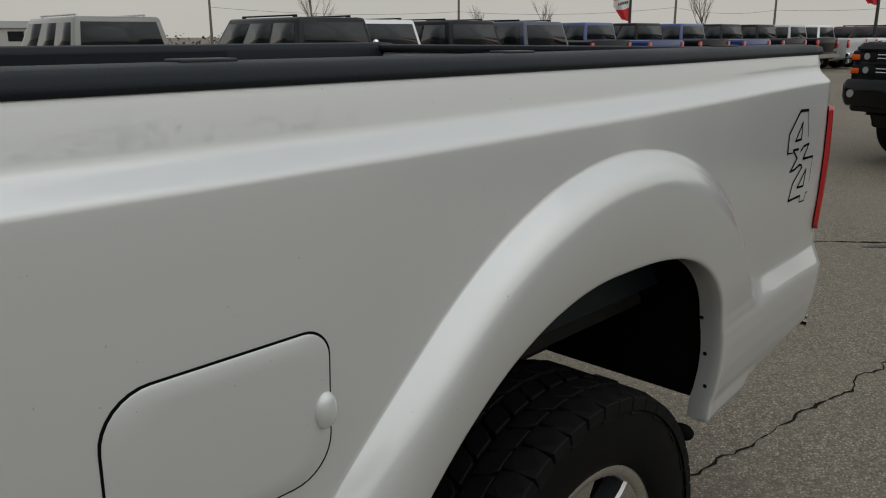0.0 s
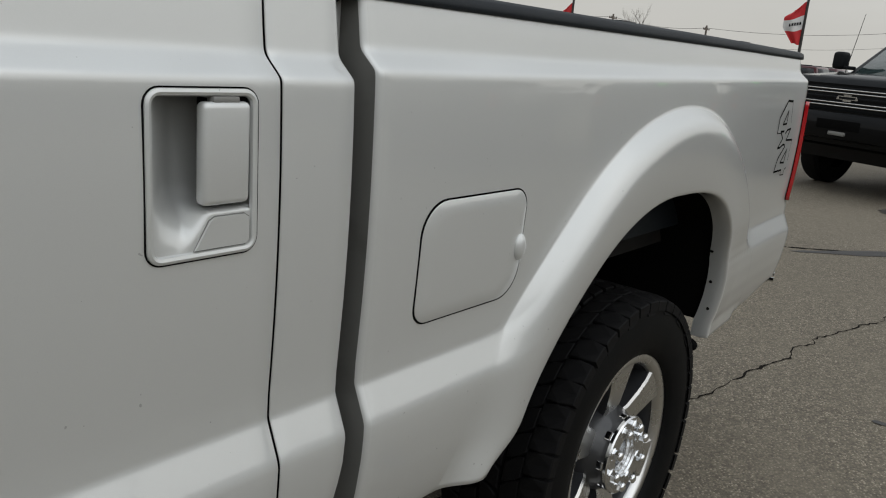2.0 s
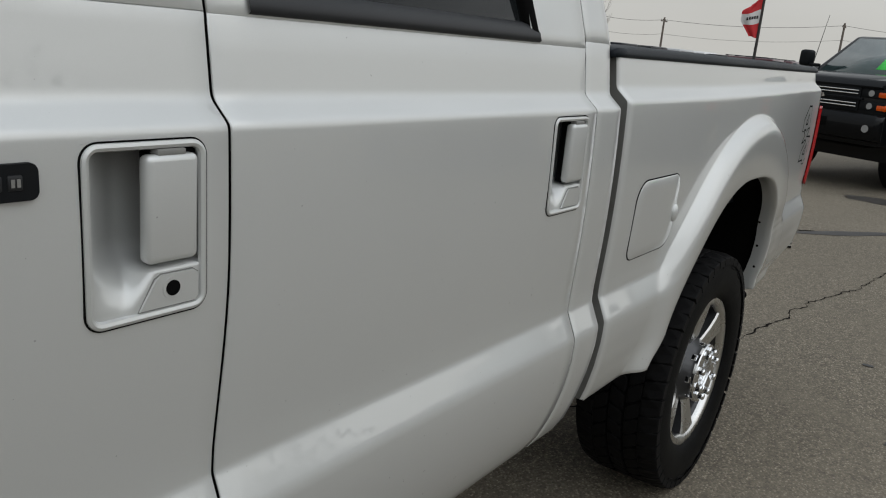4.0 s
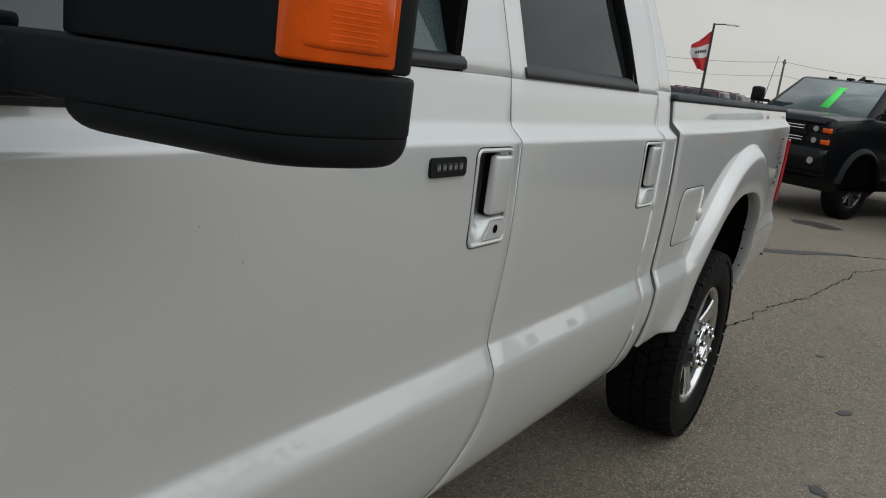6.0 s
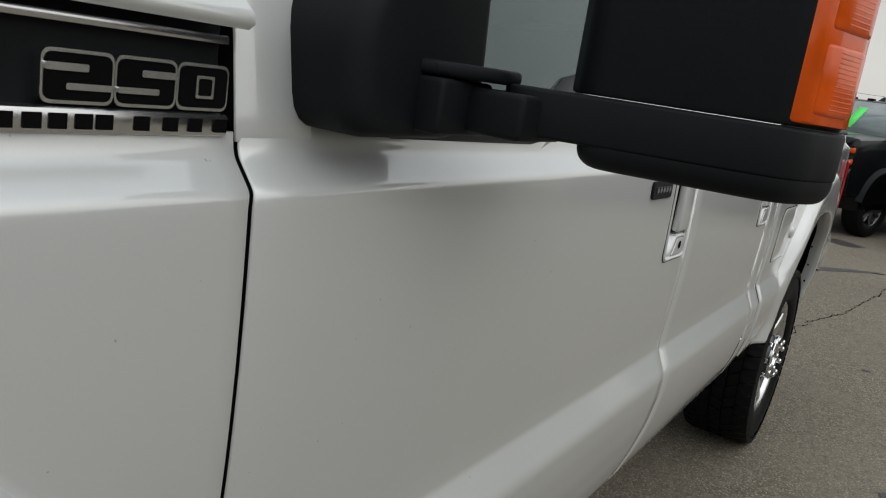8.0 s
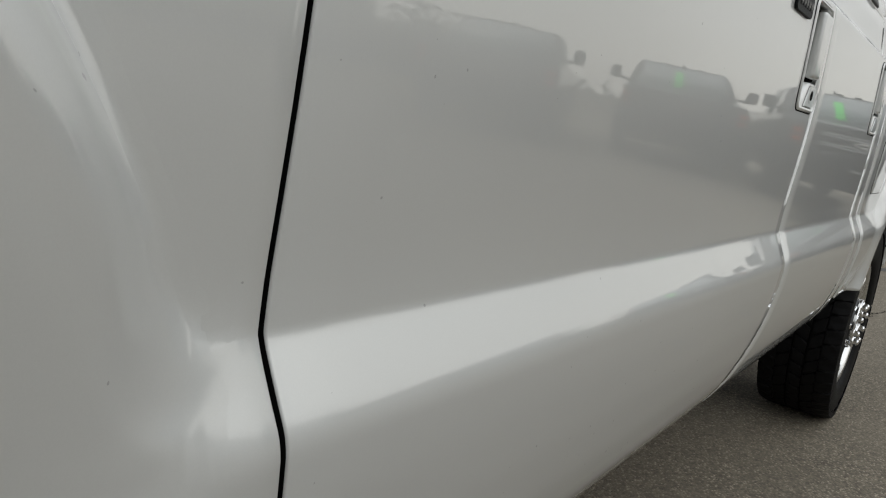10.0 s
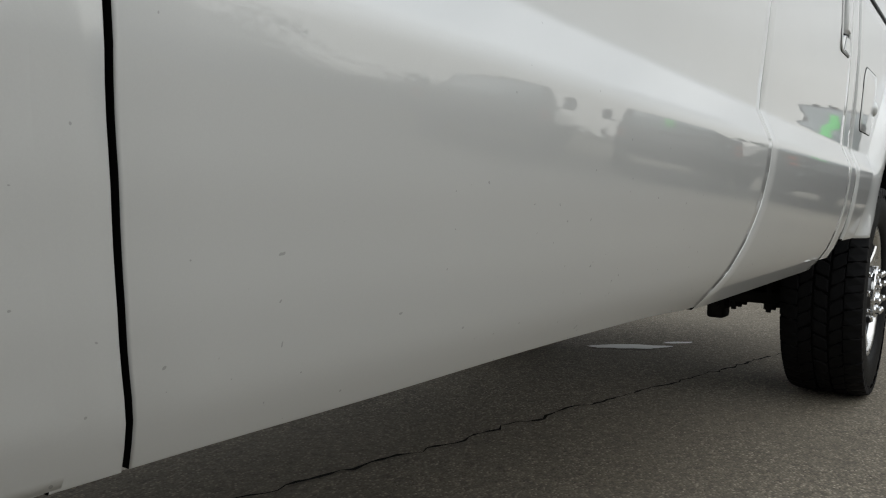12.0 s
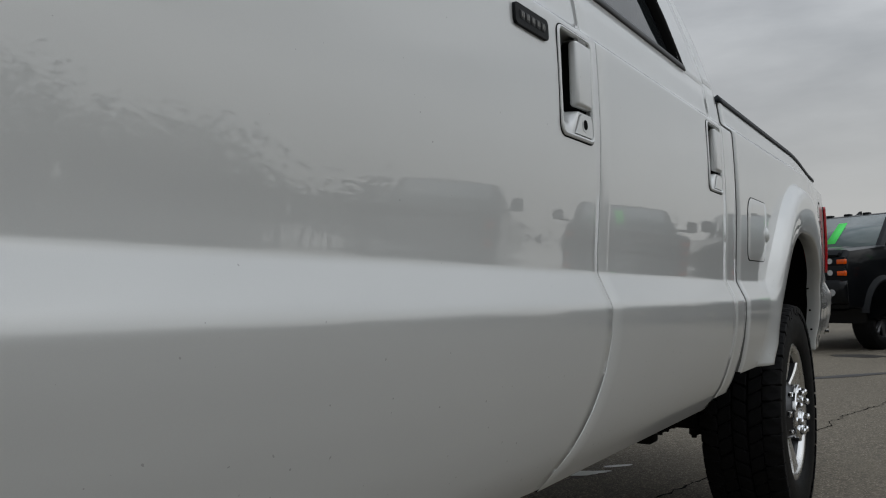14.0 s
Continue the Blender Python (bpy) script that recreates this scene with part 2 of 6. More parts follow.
def part(name, bm, material, parent, label="", smooth=True, angle=40):
    """Link a bmesh as ONE mesh object under a thing or a part; edges sharper than the angle stay sharp."""
    me = bpy.data.meshes.new(name)
    for e in bm.edges:
        e.smooth = not (len(e.link_faces) == 2 and e.calc_face_angle(0) > radians(angle))
    for f in bm.faces:
        f.smooth = smooth
    bm.to_mesh(me)
    bm.free()
    me.materials.append(material)
    ob = new(name, me)
    ob.parent = parent
    return tagged(ob, label)


def box(bm, x0, x1, y0, y1, z0, z1, bevel=0.0, seg=2, m=None):
    r = bmesh.ops.create_cube(bm, size=1, matrix=Matrix.LocRotScale(((x0 + x1) / 2, (y0 + y1) / 2, (z0 + z1) / 2), None, (abs(x1 - x0), abs(y1 - y0), abs(z1 - z0))))
    vs = r["verts"]
    if bevel:
        es = list({e for v in vs for e in v.link_edges})
        r = bmesh.ops.bevel(bm, geom=es, offset=bevel, segments=seg, affect="EDGES", profile=0.5)
        vs = list({v for f in r["faces"] for v in f.verts} | {v for v in vs if v.is_valid})
    if m is not None:
        bmesh.ops.transform(bm, matrix=m, verts=vs)
    return vs


def cyl(bm, p, q, r0, r1=None, seg=16, caps=True):
    p, q = Vector(p), Vector(q)
    m = Matrix.Translation((p + q) / 2) @ (q - p).to_track_quat("Z", "Y").to_matrix().to_4x4()
    return bmesh.ops.create_cone(bm, cap_ends=caps, segments=seg, radius1=r0, radius2=r0 if r1 is None else r1, depth=(q - p).length, matrix=m)["verts"]


def ball(bm, c, rx, ry, rz, u=16, v=10):
    return bmesh.ops.create_uvsphere(bm, u_segments=u, v_segments=v, radius=1, matrix=Matrix.LocRotScale(c, None, (rx, ry, rz)))["verts"]


def prism(bm, outline, axis, a, b, bevel=0.0, seg=2):
    """A closed outline of 2D points, drawn out along an axis from a to b."""
    def at(p, w):
        return {"x": (w, p[0], p[1]), "y": (p[0], w, p[1]), "z": (p[0], p[1], w)}[axis]
    lo = [bm.verts.new(at(p, a)) for p in outline]
    hi = [bm.verts.new(at(p, b)) for p in outline]
    n = len(outline)
    fs = [bm.faces.new(lo), bm.faces.new(hi[::-1])]
    for i in range(n):
        fs.append(bm.faces.new((lo[i], hi[i], hi[(i + 1) % n], lo[(i + 1) % n])))
    bmesh.ops.recalc_face_normals(bm, faces=fs)
    if bevel:
        es = list({e for f in fs for e in f.edges})
        bmesh.ops.bevel(bm, geom=es, offset=bevel, segments=seg, affect="EDGES", profile=0.5)


def lathe(bm, profile, axis_point, seg=64):
    """Spin (radius, y) pairs about an axis along y."""
    cx, cz = axis_point
    rings = []
    for r, y in profile:
        rings.append([bm.verts.new((cx + r * math.cos(2 * math.pi * i / seg), y, cz + r * math.sin(2 * math.pi * i / seg))) for i in range(seg)])
    for a, b in zip(rings, rings[1:]):
        for i in range(seg):
            bm.faces.new((a[i], a[(i + 1) % seg], b[(i + 1) % seg], b[i]))


def thing(name, at, label, category, group=""):
    e = new(name)
    e.location = at
    return tagged(e, label, category, group)


def smooth01(a, b, x):
    t = min(max((x - a) / (b - a), 0.0), 1.0)
    return t * t * (3 - 2 * t)


# ---- ground ----
GROUND_Z = -0.02


def build_ground():
    n = 24
    ts = [(i / n * 2 - 1) for i in range(n + 1)]
    xs = [math.copysign(abs(t) ** 3 * 900 + abs(t) * 12, t) for t in ts]
    verts = [(x + 2, y, GROUND_Z) for y in xs for x in xs]
    faces = [(j * (n + 1) + i, j * (n + 1) + i + 1, (j + 1) * (n + 1) + i + 1, (j + 1) * (n + 1) + i) for j in range(n) for i in range(n)]
    link_mesh("ground", verts, faces, ASPHALT, label="worn grey-brown asphalt of a parking lot", kind="structure")


build_ground()

# ---- the white pickup: outer skin ----
PROFILE = [(0.55, 0.1), (0.57, 0.07), (0.585, 0.054), (0.605, 0.038), (0.64, 0.019), (0.69, 0.003), (0.75, -0.01), (0.81, -0.0175), (0.852, -0.0195), (0.864, -0.0175),
           (0.915, 0.0055), (0.917, 0.006), (0.95, 0.0056), (1.0, 0.0024), (1.05, -0.0003), (1.1, -0.0022), (1.15, -0.0032), (1.2, -0.0034), (1.25, -0.0027), (1.305, -0.001), (1.332, 0.0002), (1.344, 0.0012), (1.367, 0.0285), (1.374, 0.032),
           (1.47, 0.046), (1.6, 0.085), (1.8, 0.155), (1.9, 0.2), (1.96, 0.27)]
PZ = np.arange(0.5, 2.05, 0.0025)
_raw = np.interp(PZ, [p[0] for p in PROFILE], [p[1] for p in PROFILE])
_k = np.exp(-0.5 * (np.arange(-12, 13) * 0.0025 / 0.0028) ** 2)
PY = np.convolve(np.pad(_raw, 12, mode="edge"), _k / _k.sum(), mode="valid")
FRONT_AXLE = -3.967


# outer edges of the wheel flares: axle x, half width, half height, fillet with the lower ledge
FLARES = ((0.02, 0.78, 0.873, 0.08), (FRONT_AXLE, 0.615, 0.917, 0.06))


def arch_out(x, z, cx, a, b):
    """Distance outside the outer edge of a wheel flare."""
    return (math.hypot((x - cx) / a, (z - 0.43) / b) - 1) * a


def ledge(d):
    t = min(max((-0.009 - d) / 0.05, 0.0), 1.0)
    return -0.021 * (t + 0.14 * math.sin(2 * math.pi * t) * 0.5 * t)


def skin(x, z):
    """y of the truck's outer skin: door plane at 0, into the truck is positive."""
    rise = min(max((-1.05 - x) * 0.01, 0.0), 0.03)
    w = smooth01(0.6, 0.82, z) * (1 - smooth01(0.97, 1.22, z))
    z1 = z - rise * w
    if x > -1.05:
        z1 -= (0.013 + 0.022 * smooth01(-1.0, 1.1, x)) * smooth01(1.2, 1.33, z) * (1 - smooth01(1.42, 1.5, z))
    y = float(np.interp(z1, PZ, PY))
    if z1 > 0.85:
        for cx, a, b, k in FLARES:
            df = arch_out(x, z, cx, a, b)
            if df < 0.3:
                dl = z1 - 0.925
                h = max(k - abs(dl - df), 0) / k
                y += ledge(min(dl, df) - h * h * k / 4) - ledge(dl)
    y += 0.05 * smooth01(0.1, 1.25, x)
    if x < -4.3:
        y += 0.5 * (x + 4.3) ** 2
    return y


def panel(name, lines_x, lines_z, left=None, right=None, parent=None, label="", holes=(), low=None, high=None, material=None, flange=0.02, blend=0.45):
    """A sheet that follows the skin, with rolled edges. left/right: shift of the edge's x at a height; low/high: z of the lower and upper edge at an x."""
    x0, x1, z0, z1 = lines_x[0], lines_x[-1], lines_z[0], lines_z[-1]
    nx, nz = len(lines_x), len(lines_z)
    P = {}
    for j, z in enumerate(lines_z):
        for i, x in enumerate(lines_x):
            zz = z
            if low:
                zz = zz + (low(x) - z0) * (1 - smooth01(z0, z0 + 0.25, z))
            if high:
                zz = zz + (high(x) - z1) * smooth01(z1 - 0.1, z1, z)
            xx = x
            if left:
                xx += left(zz) * (1 - smooth01(x0, x0 + blend, x))
            if right:
                xx += right(zz) * smooth01(x1 - blend, x1, x)
            P[i, j] = (xx, skin(xx, zz), zz)
    verts, idx, faces = [], {}, []

    def vid(i, j):
        if (i, j) not in idx:
            idx[i, j] = len(verts)
            verts.append(P[i, j])
        return idx[i, j]
    for j in range(nz - 1):
        for i in range(nx - 1):
            cx, cz = (lines_x[i] + lines_x[i + 1]) / 2, (lines_z[j] + lines_z[j + 1]) / 2
            if any(inside(cx, cz) for inside in holes):
                continue
            faces.append((vid(i, j), vid(i + 1, j), vid(i + 1, j + 1), vid(i, j + 1)))
    rim = [(i, 0) for i in range(nx)] + [(nx - 1, j) for j in range(1, nz)] + [(i, nz - 1) for i in range(nx - 2, -1, -1)] + [(0, j) for j in range(nz - 2, 0, -1)]
    loops = [[idx.get(k) for k in rim]]
    for out, dep in ((0.001, 0.0006), (0.0016, 0.002), (0.0016, flange)):
        ring = []
        for i, j in rim:
            x, y, z = P[i, j]
            dx = -1 if i == 0 else (1 if i == nx - 1 else 0)
            dz = -1 if j == 0 else (1 if j == nz - 1 else 0)
            ring.append(len(verts))
            verts.append((x + dx * out, y + dep, z + dz * out))
        loops.append(ring)
    n = len(rim)
    for a, b in zip(loops, loops[1:]):
        for k in range(n):
            q = (a[k], b[k], b[(k + 1) % n], a[(k + 1) % n])
            if None not in q and loops[0][k] is not None and loops[0][(k + 1) % n] is not None:
                faces.append(q)
    ob = link_mesh(name, verts, faces, material or WHITE, parent, label)
    # deep flange faces are black in place of the shade inside a seam
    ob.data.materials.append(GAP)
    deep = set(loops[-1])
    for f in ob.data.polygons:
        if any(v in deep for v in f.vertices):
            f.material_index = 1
    return ob


def lines(a, b, step, extra=()):
    n = max(1, round((b - a) / step))
    pts = [a + (b - a) * i / n for i in range(n + 1)]
    pts = [p for p in pts if all(abs(p - e) > step * 0.3 for e in extra) or p in (a, b)]
    return sorted(set(pts) | {e for e in extra if a < e < b})


Z_FINE = [0.856, 0.862, 0.868, 0.874, 0.88, 0.886, 0.892, 0.898] + [0.902 + 0.003 * i for i in range(15)] + [0.95, 0.96, 1.325, 1.332] + [1.336 + 0.003 * i for i in range(29)]


def zlines(a, b, step=0.03, extra=()):
    return lines(a, b, step, sorted(set(Z_FINE) | set(extra)))


def rect(x0, x1, z0, z1):
    return lambda x, z: x0 < x < x1 and z0 < z < z1


truck = thing("pickup_truck", (0, 0, 0), "white crew-cab pickup with lifted all-terrain tyres, parked on asphalt", "pickup truck")


def gap_b(z):
    """Forward sweep of the seam between the doors towards the sill."""
    return -0.012 * smooth01(1.2, 0.92, z) - 0.145 * (min(max((0.86 - z) / 0.26, 0), 1)) ** 2.2


def gap_c(z):
    return -0.05 * (min(max((0.8 - z) / 0.2, 0), 1)) ** 2 + 0.004 * smooth01(1.37, 1.5, z)


def gap_a(z):
    return -0.006 + 0.009 * smooth01(1.33, 1.38, z) + 0.012 * smooth01(0.95, 0.75, z) + 0.034 * smooth01(0.82, 0.56, z) + 0.01 * smooth01(0.7, 0.57, z)


XA, XB, XC, XD = -3.405, -2.098, -1.186, -1.075
SILL = 0.575
HANDLE_F, HANDLE_R = -2.142, -1.232


def handle_hole(x1):
    return rect(x1 - 0.1245, x1 + 0.0055, 1.1545, 1.3295)


def hole_lines(x1):
    return [x1 - 0.1245, x1 + 0.0055], [1.1545, 1.3295]


def build_doors():
    hx, hz = hole_lines(HANDLE_F)
    fd = panel("front_door", lines(XA + 0.0040, XB - 0.0036, 0.05, hx), zlines(SILL, 1.458, 0.016, hz), gap_a, gap_b, truck,
               holes=[handle_hole(HANDLE_F)], low=lambda x: SILL + 0.029 * smooth01(-1.7, -3.0, x) + 0.003 * smooth01(-3.1, -3.4, x), high=lambda x: 1.458 - 0.072 * smooth01(-2.76, -2.86, x) + 0.008 * smooth01(-3.0, -3.3, x))
    hx, hz = hole_lines(HANDLE_R)
    rd = panel("rear_door", lines(XB + 0.0036, XC - 0.0034, 0.05, hx), zlines(SILL, 1.457, 0.03, hz), gap_b, gap_c, truck, holes=[handle_hole(HANDLE_R)])
    panel("cab_corner", lines(XC + 0.0034, XD, 0.02), zlines(SILL + 0.03, 1.47, 0.03), gap_c, lambda z: -0.03 * smooth01(0.85, 0.62, z), truck, blend=0.1)
    return fd, rd


front_door, rear_door = build_doors()


def bed_low(x):
    if x < -0.3:
        return 0.652
    return 0.615 + 0.07 * smooth01(0.75, 1.2, x)


def arch_edge(th, cx, front):
    """Radius of a wheel opening in the direction th (0 to the rear, pi/2 up)."""
    c, s = math.cos(th), math.sin(th)
    a = (0.51 if c > 0 else 0.6) if not front else (0.45 if c > 0 else 0.6)
    b = 0.65 if front else 0.64
    if c > 0:
        return 1 / ((c / (0.41 if front else 0.545)) ** 3 + (abs(s) / b) ** 3) ** (1 / 3) + (0.03 * smooth01(0.42, 0.25, s) ** 1.5 if front else 0.0)
    r = 1 / math.sqrt((c / a) ** 2 + (s / b) ** 2)
    if not front and c < 0:
        r += 0.075 * smooth01(0.45, 0.25, s) ** 1.5
    return r


def flare(name, cx, front, parent):
    """The bulging wheel flare: a sheet spun round the wheel, melting into the skin outside and rolled in at the opening."""
    ccx, ccz = cx - 0.05 * (not front), 0.47
    ex, ao, bo = FLARES[front][:3]

    def at(th, v):
        c, s = math.cos(th), math.sin(th)
        r_in = arch_edge(th, cx, front)
        wx, wz = (ccx - ex) / ao, (ccz - 0.43) / bo
        cc, ss = c / ao, s / bo
        qa, qb, qc = cc * cc + ss * ss, wx * cc + wz * ss, wx * wx + wz * wz - 1
        r_out = (-qb + math.sqrt(max(qb * qb - qa * qc, 0.0001))) / qa + 0.035
        low = smooth01(0.85, 0.4, s) if not (front and c > 0) else smooth01(0.93, 0.62, s)
        if not front and c > 0:
            low = 0.0
        r_out = max(r_out + (0.05 if not front else 0.0) * low, r_in + 0.07)
        if front and c > 0.05:
            r_out = max(min(r_out, (XA - 0.022 - ccx) / c), r_in + 0.05)
        if not front and c > 0.05:
            r_out = min(r_out, (1.1 - ccx) / c)
        # v runs from the outer edge to the opening, with the valley at 0.2
        u0 = 0.035 / (r_out - r_in)
        u = u0 * v / 0.2 if v < 0.2 else u0 + (1 - u0) * (v - 0.2) / 0.8
        r = r_out + (r_in - r_out) * u
        x, z = ccx + r * c, ccz + r * s
        if front and c > 0:
            x += max(gap_a(z), 0.0) * smooth01(-3.62, -3.44, x)
        return x, z, c, s, low, u, (u - u0) * (r_out - r_in)

    def foot(v, a, b):
        """Angle at which the sheet's line u meets the lower edge of the body."""
        for _ in range(40):
            m = (a + b) / 2
            x, z, *_r = at(m, v)
            if z < (bed_low(x) if not front else 0.607):
                a = m
            else:
                b = m
        return b
    n = 200
    prof = [0.04 * k for k in range(5)] + [0.2 + 0.8 * (k / 36) ** 1.3 for k in range(37)]
    ends = [(foot(v, 0.0, 1.3), foot(v, math.pi, math.pi - 1.3)) for v in prof]
    cols = []
    for i in range(n + 1):
        col = []
        for v, (e0, e1) in zip(prof, ends):
            x, z, c, s, low, u, dist = at(e0 + (e1 - e0) * i / n, v)
            sharp = 1 - (1 - min(max(dist / (0.05 if front else 0.062), 0.0), 1.0)) ** 2
            rise = sharp * (1 - low) + smooth01(0.1, 0.98, u) * low
            crown = (0.058 if front else 0.046) - 0.012 * (max(u - 0.45, 0) / 0.55) ** 2 - (0.016 * low if c < 0 and not front else (0.034 * low if front and c > 0 else 0.0))
            base = skin(x, max(z, 0.6 if front else 0.66))
            if front:
                yc = min(base, -crown)
            else:
                back = smooth01(0.0, 0.6, x)
                yc = min(base, -crown + 0.05 * smooth01(0.1, 1.25, x)) * (1 - back) + (base - 0.016 * smooth01(0.84, 0.98, z)) * back
            y = base * (1 - rise) + yc * rise
            if front:
                y = base + (y - base) * smooth01(XA - 0.02, XA - 0.13, x)
            if front:
                w_in = smooth01(0.75, 0.607, z)
                y = y * (1 - w_in) + skin(x, max(z, 0.6)) * w_in
            else:
                y += 0.03 * smooth01(0.68, 0.58, z) ** 2 * (1 - rise * 0.8)
            y += 0.0007 * (1 - smooth01(0.0, 0.17, v)) - 0.0002
            col.append((x, y, z))
        # rolled lip
        xe, ye, ze = col[-1]
        for dr, dy in ((-0.003, 0.002), (-0.005, 0.006), (-0.005, 0.03), (-0.004, 0.054)):
            col.append((xe + dr * c, ye + dy, ze + dr * s))
        cols.append(col)
    w = len(cols[0])
    # rolled lower ends
    for k in (0, -1):
        ends_col = [(x, y + 0.012, z - 0.003) for x, y, z in cols[k]]
        deep_col = [(x, y + 0.05, z - 0.002) for x, y, z in cols[k]]
        cols = [deep_col, ends_col] + cols if k == 0 else cols + [ends_col, deep_col]
    verts = [p for col in cols for p in col]
    faces = []
    for i in range(len(cols) - 1):
        for k in range(w - 1):
            faces.append((i * w + k, i * w + k + 1, (i + 1) * w + k + 1, (i + 1) * w + k))
    return link_mesh(name, verts, faces, WHITE, parent)


def in_flare(front):
    cx, a, b, _ = FLARES[front]
    return lambda x, z: arch_out(x, z, cx, a, b) < 0.008 and x < (XA - 0.05 if front else 1.08)


BED0, BED1 = -1.016, 1.165


def bed_end(z):
    return -0.036 * smooth01(0.94, 0.98, z)


def build_bed():
    bs = panel("bedside", lines(BED0, BED1, 0.016), zlines(0.6, 1.452, 0.016), lambda z: 0.0, bed_end, truck, holes=[in_flare(False)], low=bed_low, flange=0.03, blend=0.1)
    return bs


bedside = build_bed()
flare("wheel_flare", 0.0, False, bedside)
fender = panel("front_fender", lines(-4.75, XA - 0.0040, 0.02), zlines(0.606, 1.385, 0.016), None, gap_a, truck, holes=[in_flare(True)])
flare("wheel_flare", FRONT_AXLE, True, fender)


# rolled corners that close the sheet sides
def corner(name, x_at, turn_to, z0, z1, parent, r=0.035, deep=0.12, material=None, edge=None, wall=None):
    """A rounded vertical corner from the skin round into the truck, at one end of a sheet."""
    zs = zlines(z0, z1)
    verts, faces = [], []
    seg = 7
    for z in zs:
        xe = x_at + (edge(z) if edge else 0)
        y0 = skin(xe, z)
        for k in range(seg + 1):
            a = math.pi / 2 * k / seg
            verts.append((xe + turn_to * r * math.sin(a), y0 + r * (1 - math.cos(a)), z))
        verts.append((xe + turn_to * r, y0 + deep, z))
    w = seg + 2
    for j in range(len(zs) - 1):
        for k in range(w - 1):
            faces.append((j * w + k, j * w + k + 1, (j + 1) * w + k + 1, (j + 1) * w + k))
    ob = link_mesh(name, verts, faces, material or WHITE, parent)
    # deep faces take the wall colour, with the gap's shade already in it
    if wall:
        ob.data.materials.append(wall)
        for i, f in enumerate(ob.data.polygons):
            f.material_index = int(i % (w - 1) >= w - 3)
    return ob


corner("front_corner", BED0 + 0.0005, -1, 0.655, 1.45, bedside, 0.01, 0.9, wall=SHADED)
corner("rear_corner", BED1 - 0.0005, 1, 0.69, 0.966, bedside, 0.035, 0.15, edge=bed_end)
corner("rear_corner", BED1 - 0.0005, 1, 1.314, 1.45, bedside, 0.03, 0.15, edge=bed_end)
corner("rear_edge", XD, 1, 0.64, 1.47, truck, 0.012, 0.9, edge=lambda z: -0.03 * smooth01(0.85, 0.62, z))


# inner shell, coloured black as the shade behind the seams; floor and the far side
def build_shell():
    bm = bmesh.new()
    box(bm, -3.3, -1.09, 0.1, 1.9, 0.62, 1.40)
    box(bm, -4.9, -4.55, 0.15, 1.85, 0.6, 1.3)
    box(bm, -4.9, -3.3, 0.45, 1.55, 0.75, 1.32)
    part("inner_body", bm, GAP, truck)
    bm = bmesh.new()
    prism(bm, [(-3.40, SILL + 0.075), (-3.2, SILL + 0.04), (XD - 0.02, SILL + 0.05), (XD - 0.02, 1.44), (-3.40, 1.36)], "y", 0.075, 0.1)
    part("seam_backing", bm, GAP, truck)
    bm = bmesh.new()
    box(bm, XA - 0.03, XA + 0.1, 0.066, 0.074, 0.594, 0.642, 0.002)
    part("pillar_foot", bm, WHITE, truck)
    bm = bmesh.new()
    prism(bm, [(-3.4, 0.6), (XD, 0.62), (XD, 1.45), (-3.4, 1.38)], "y", 1.93, 1.99)
    prism(bm, [(BED0, 0.66), (-0.7, 0.68), (-0.62, 0.9), (-0.3, 1.1), (0.2, 1.1), (0.45, 0.8), (0.45, 0.64), (BED1, 0.7), (BED1, 1.45), (BED0, 1.45)], "y", 1.91, 1.97)
    prism(bm, [(-4.75, 0.75), (-4.6, 0.7), (-4.5, 1.0), (-4.2, 1.1), (-3.8, 1.1), (-3.45, 0.9), (-3.42, 0.62), (-3.4, 0.62), (-3.4, 1.38), (-4.75, 1.3)], "y", 1.93, 1.98)
    prism(bm, [(-4.8, 1.28), (-3.42, 1.36), (-3.42, 1.40), (-4.4, 1.42), (-4.8, 1.36)], "y", 0.06, 1.93, 0.03)
    box(bm, -4.95, -4.75, 0.25, 1.75, 0.7, 1.35, 0.06)
    part("far_side", bm, WHITE, truck)
    bm = bmesh.new()
    box(bm, BED0 + 0.051, 1.08, 0.191, 1.829, 0.95, 0.99)
    liner = part("bed_liner", bm, CAPS, truck, "black bed liner")
    for x0, x1, y0, y1 in ((BED0, BED0 + 0.05, 0.16, 1.88), (BED0 + 0.051, 1.08, 0.14, 0.19), (BED0 + 0.051, 1.08, 1.83, 1.9)):
        bm = bmesh.new()
        box(bm, x0, x1, y0, y1, 0.95, 1.45)
        part("liner_wall", bm, CAPS, liner)
    bm = bmesh.new()
    box(bm, 1.09, 1.16, 0.17, 1.83, 0.85, 1.44, 0.02)
    part("tailgate", bm, WHITE, truck)
    bm = bmesh.new()
    box(bm, 1.07, 1.16, 0.16, 1.84, 1.44, 1.466, 0.010)
    part("tailgate_cap", bm, CAPS, truck, "black plastic tailgate top")
    bm = bmesh.new()
    prism(bm, [(1.19, 0.62), (1.31, 0.66), (1.33, 0.82), (1.19, 0.84)], "y", 0.12, 1.86, 0.03)
    bumper = part("rear_bumper", bm, CHROME, truck)
    bm = bmesh.new()
    prism(bm, [(1.18, 0.70), (1.22, 0.69), (1.25, 0.76), (1.25, 0.845), (1.195, 0.845), (1.185, 0.8)], "y", 0.085, 0.16, 0.008)
    part("end_cap", bm, BLACK, bumper, "black plastic bumper end")


build_shell()


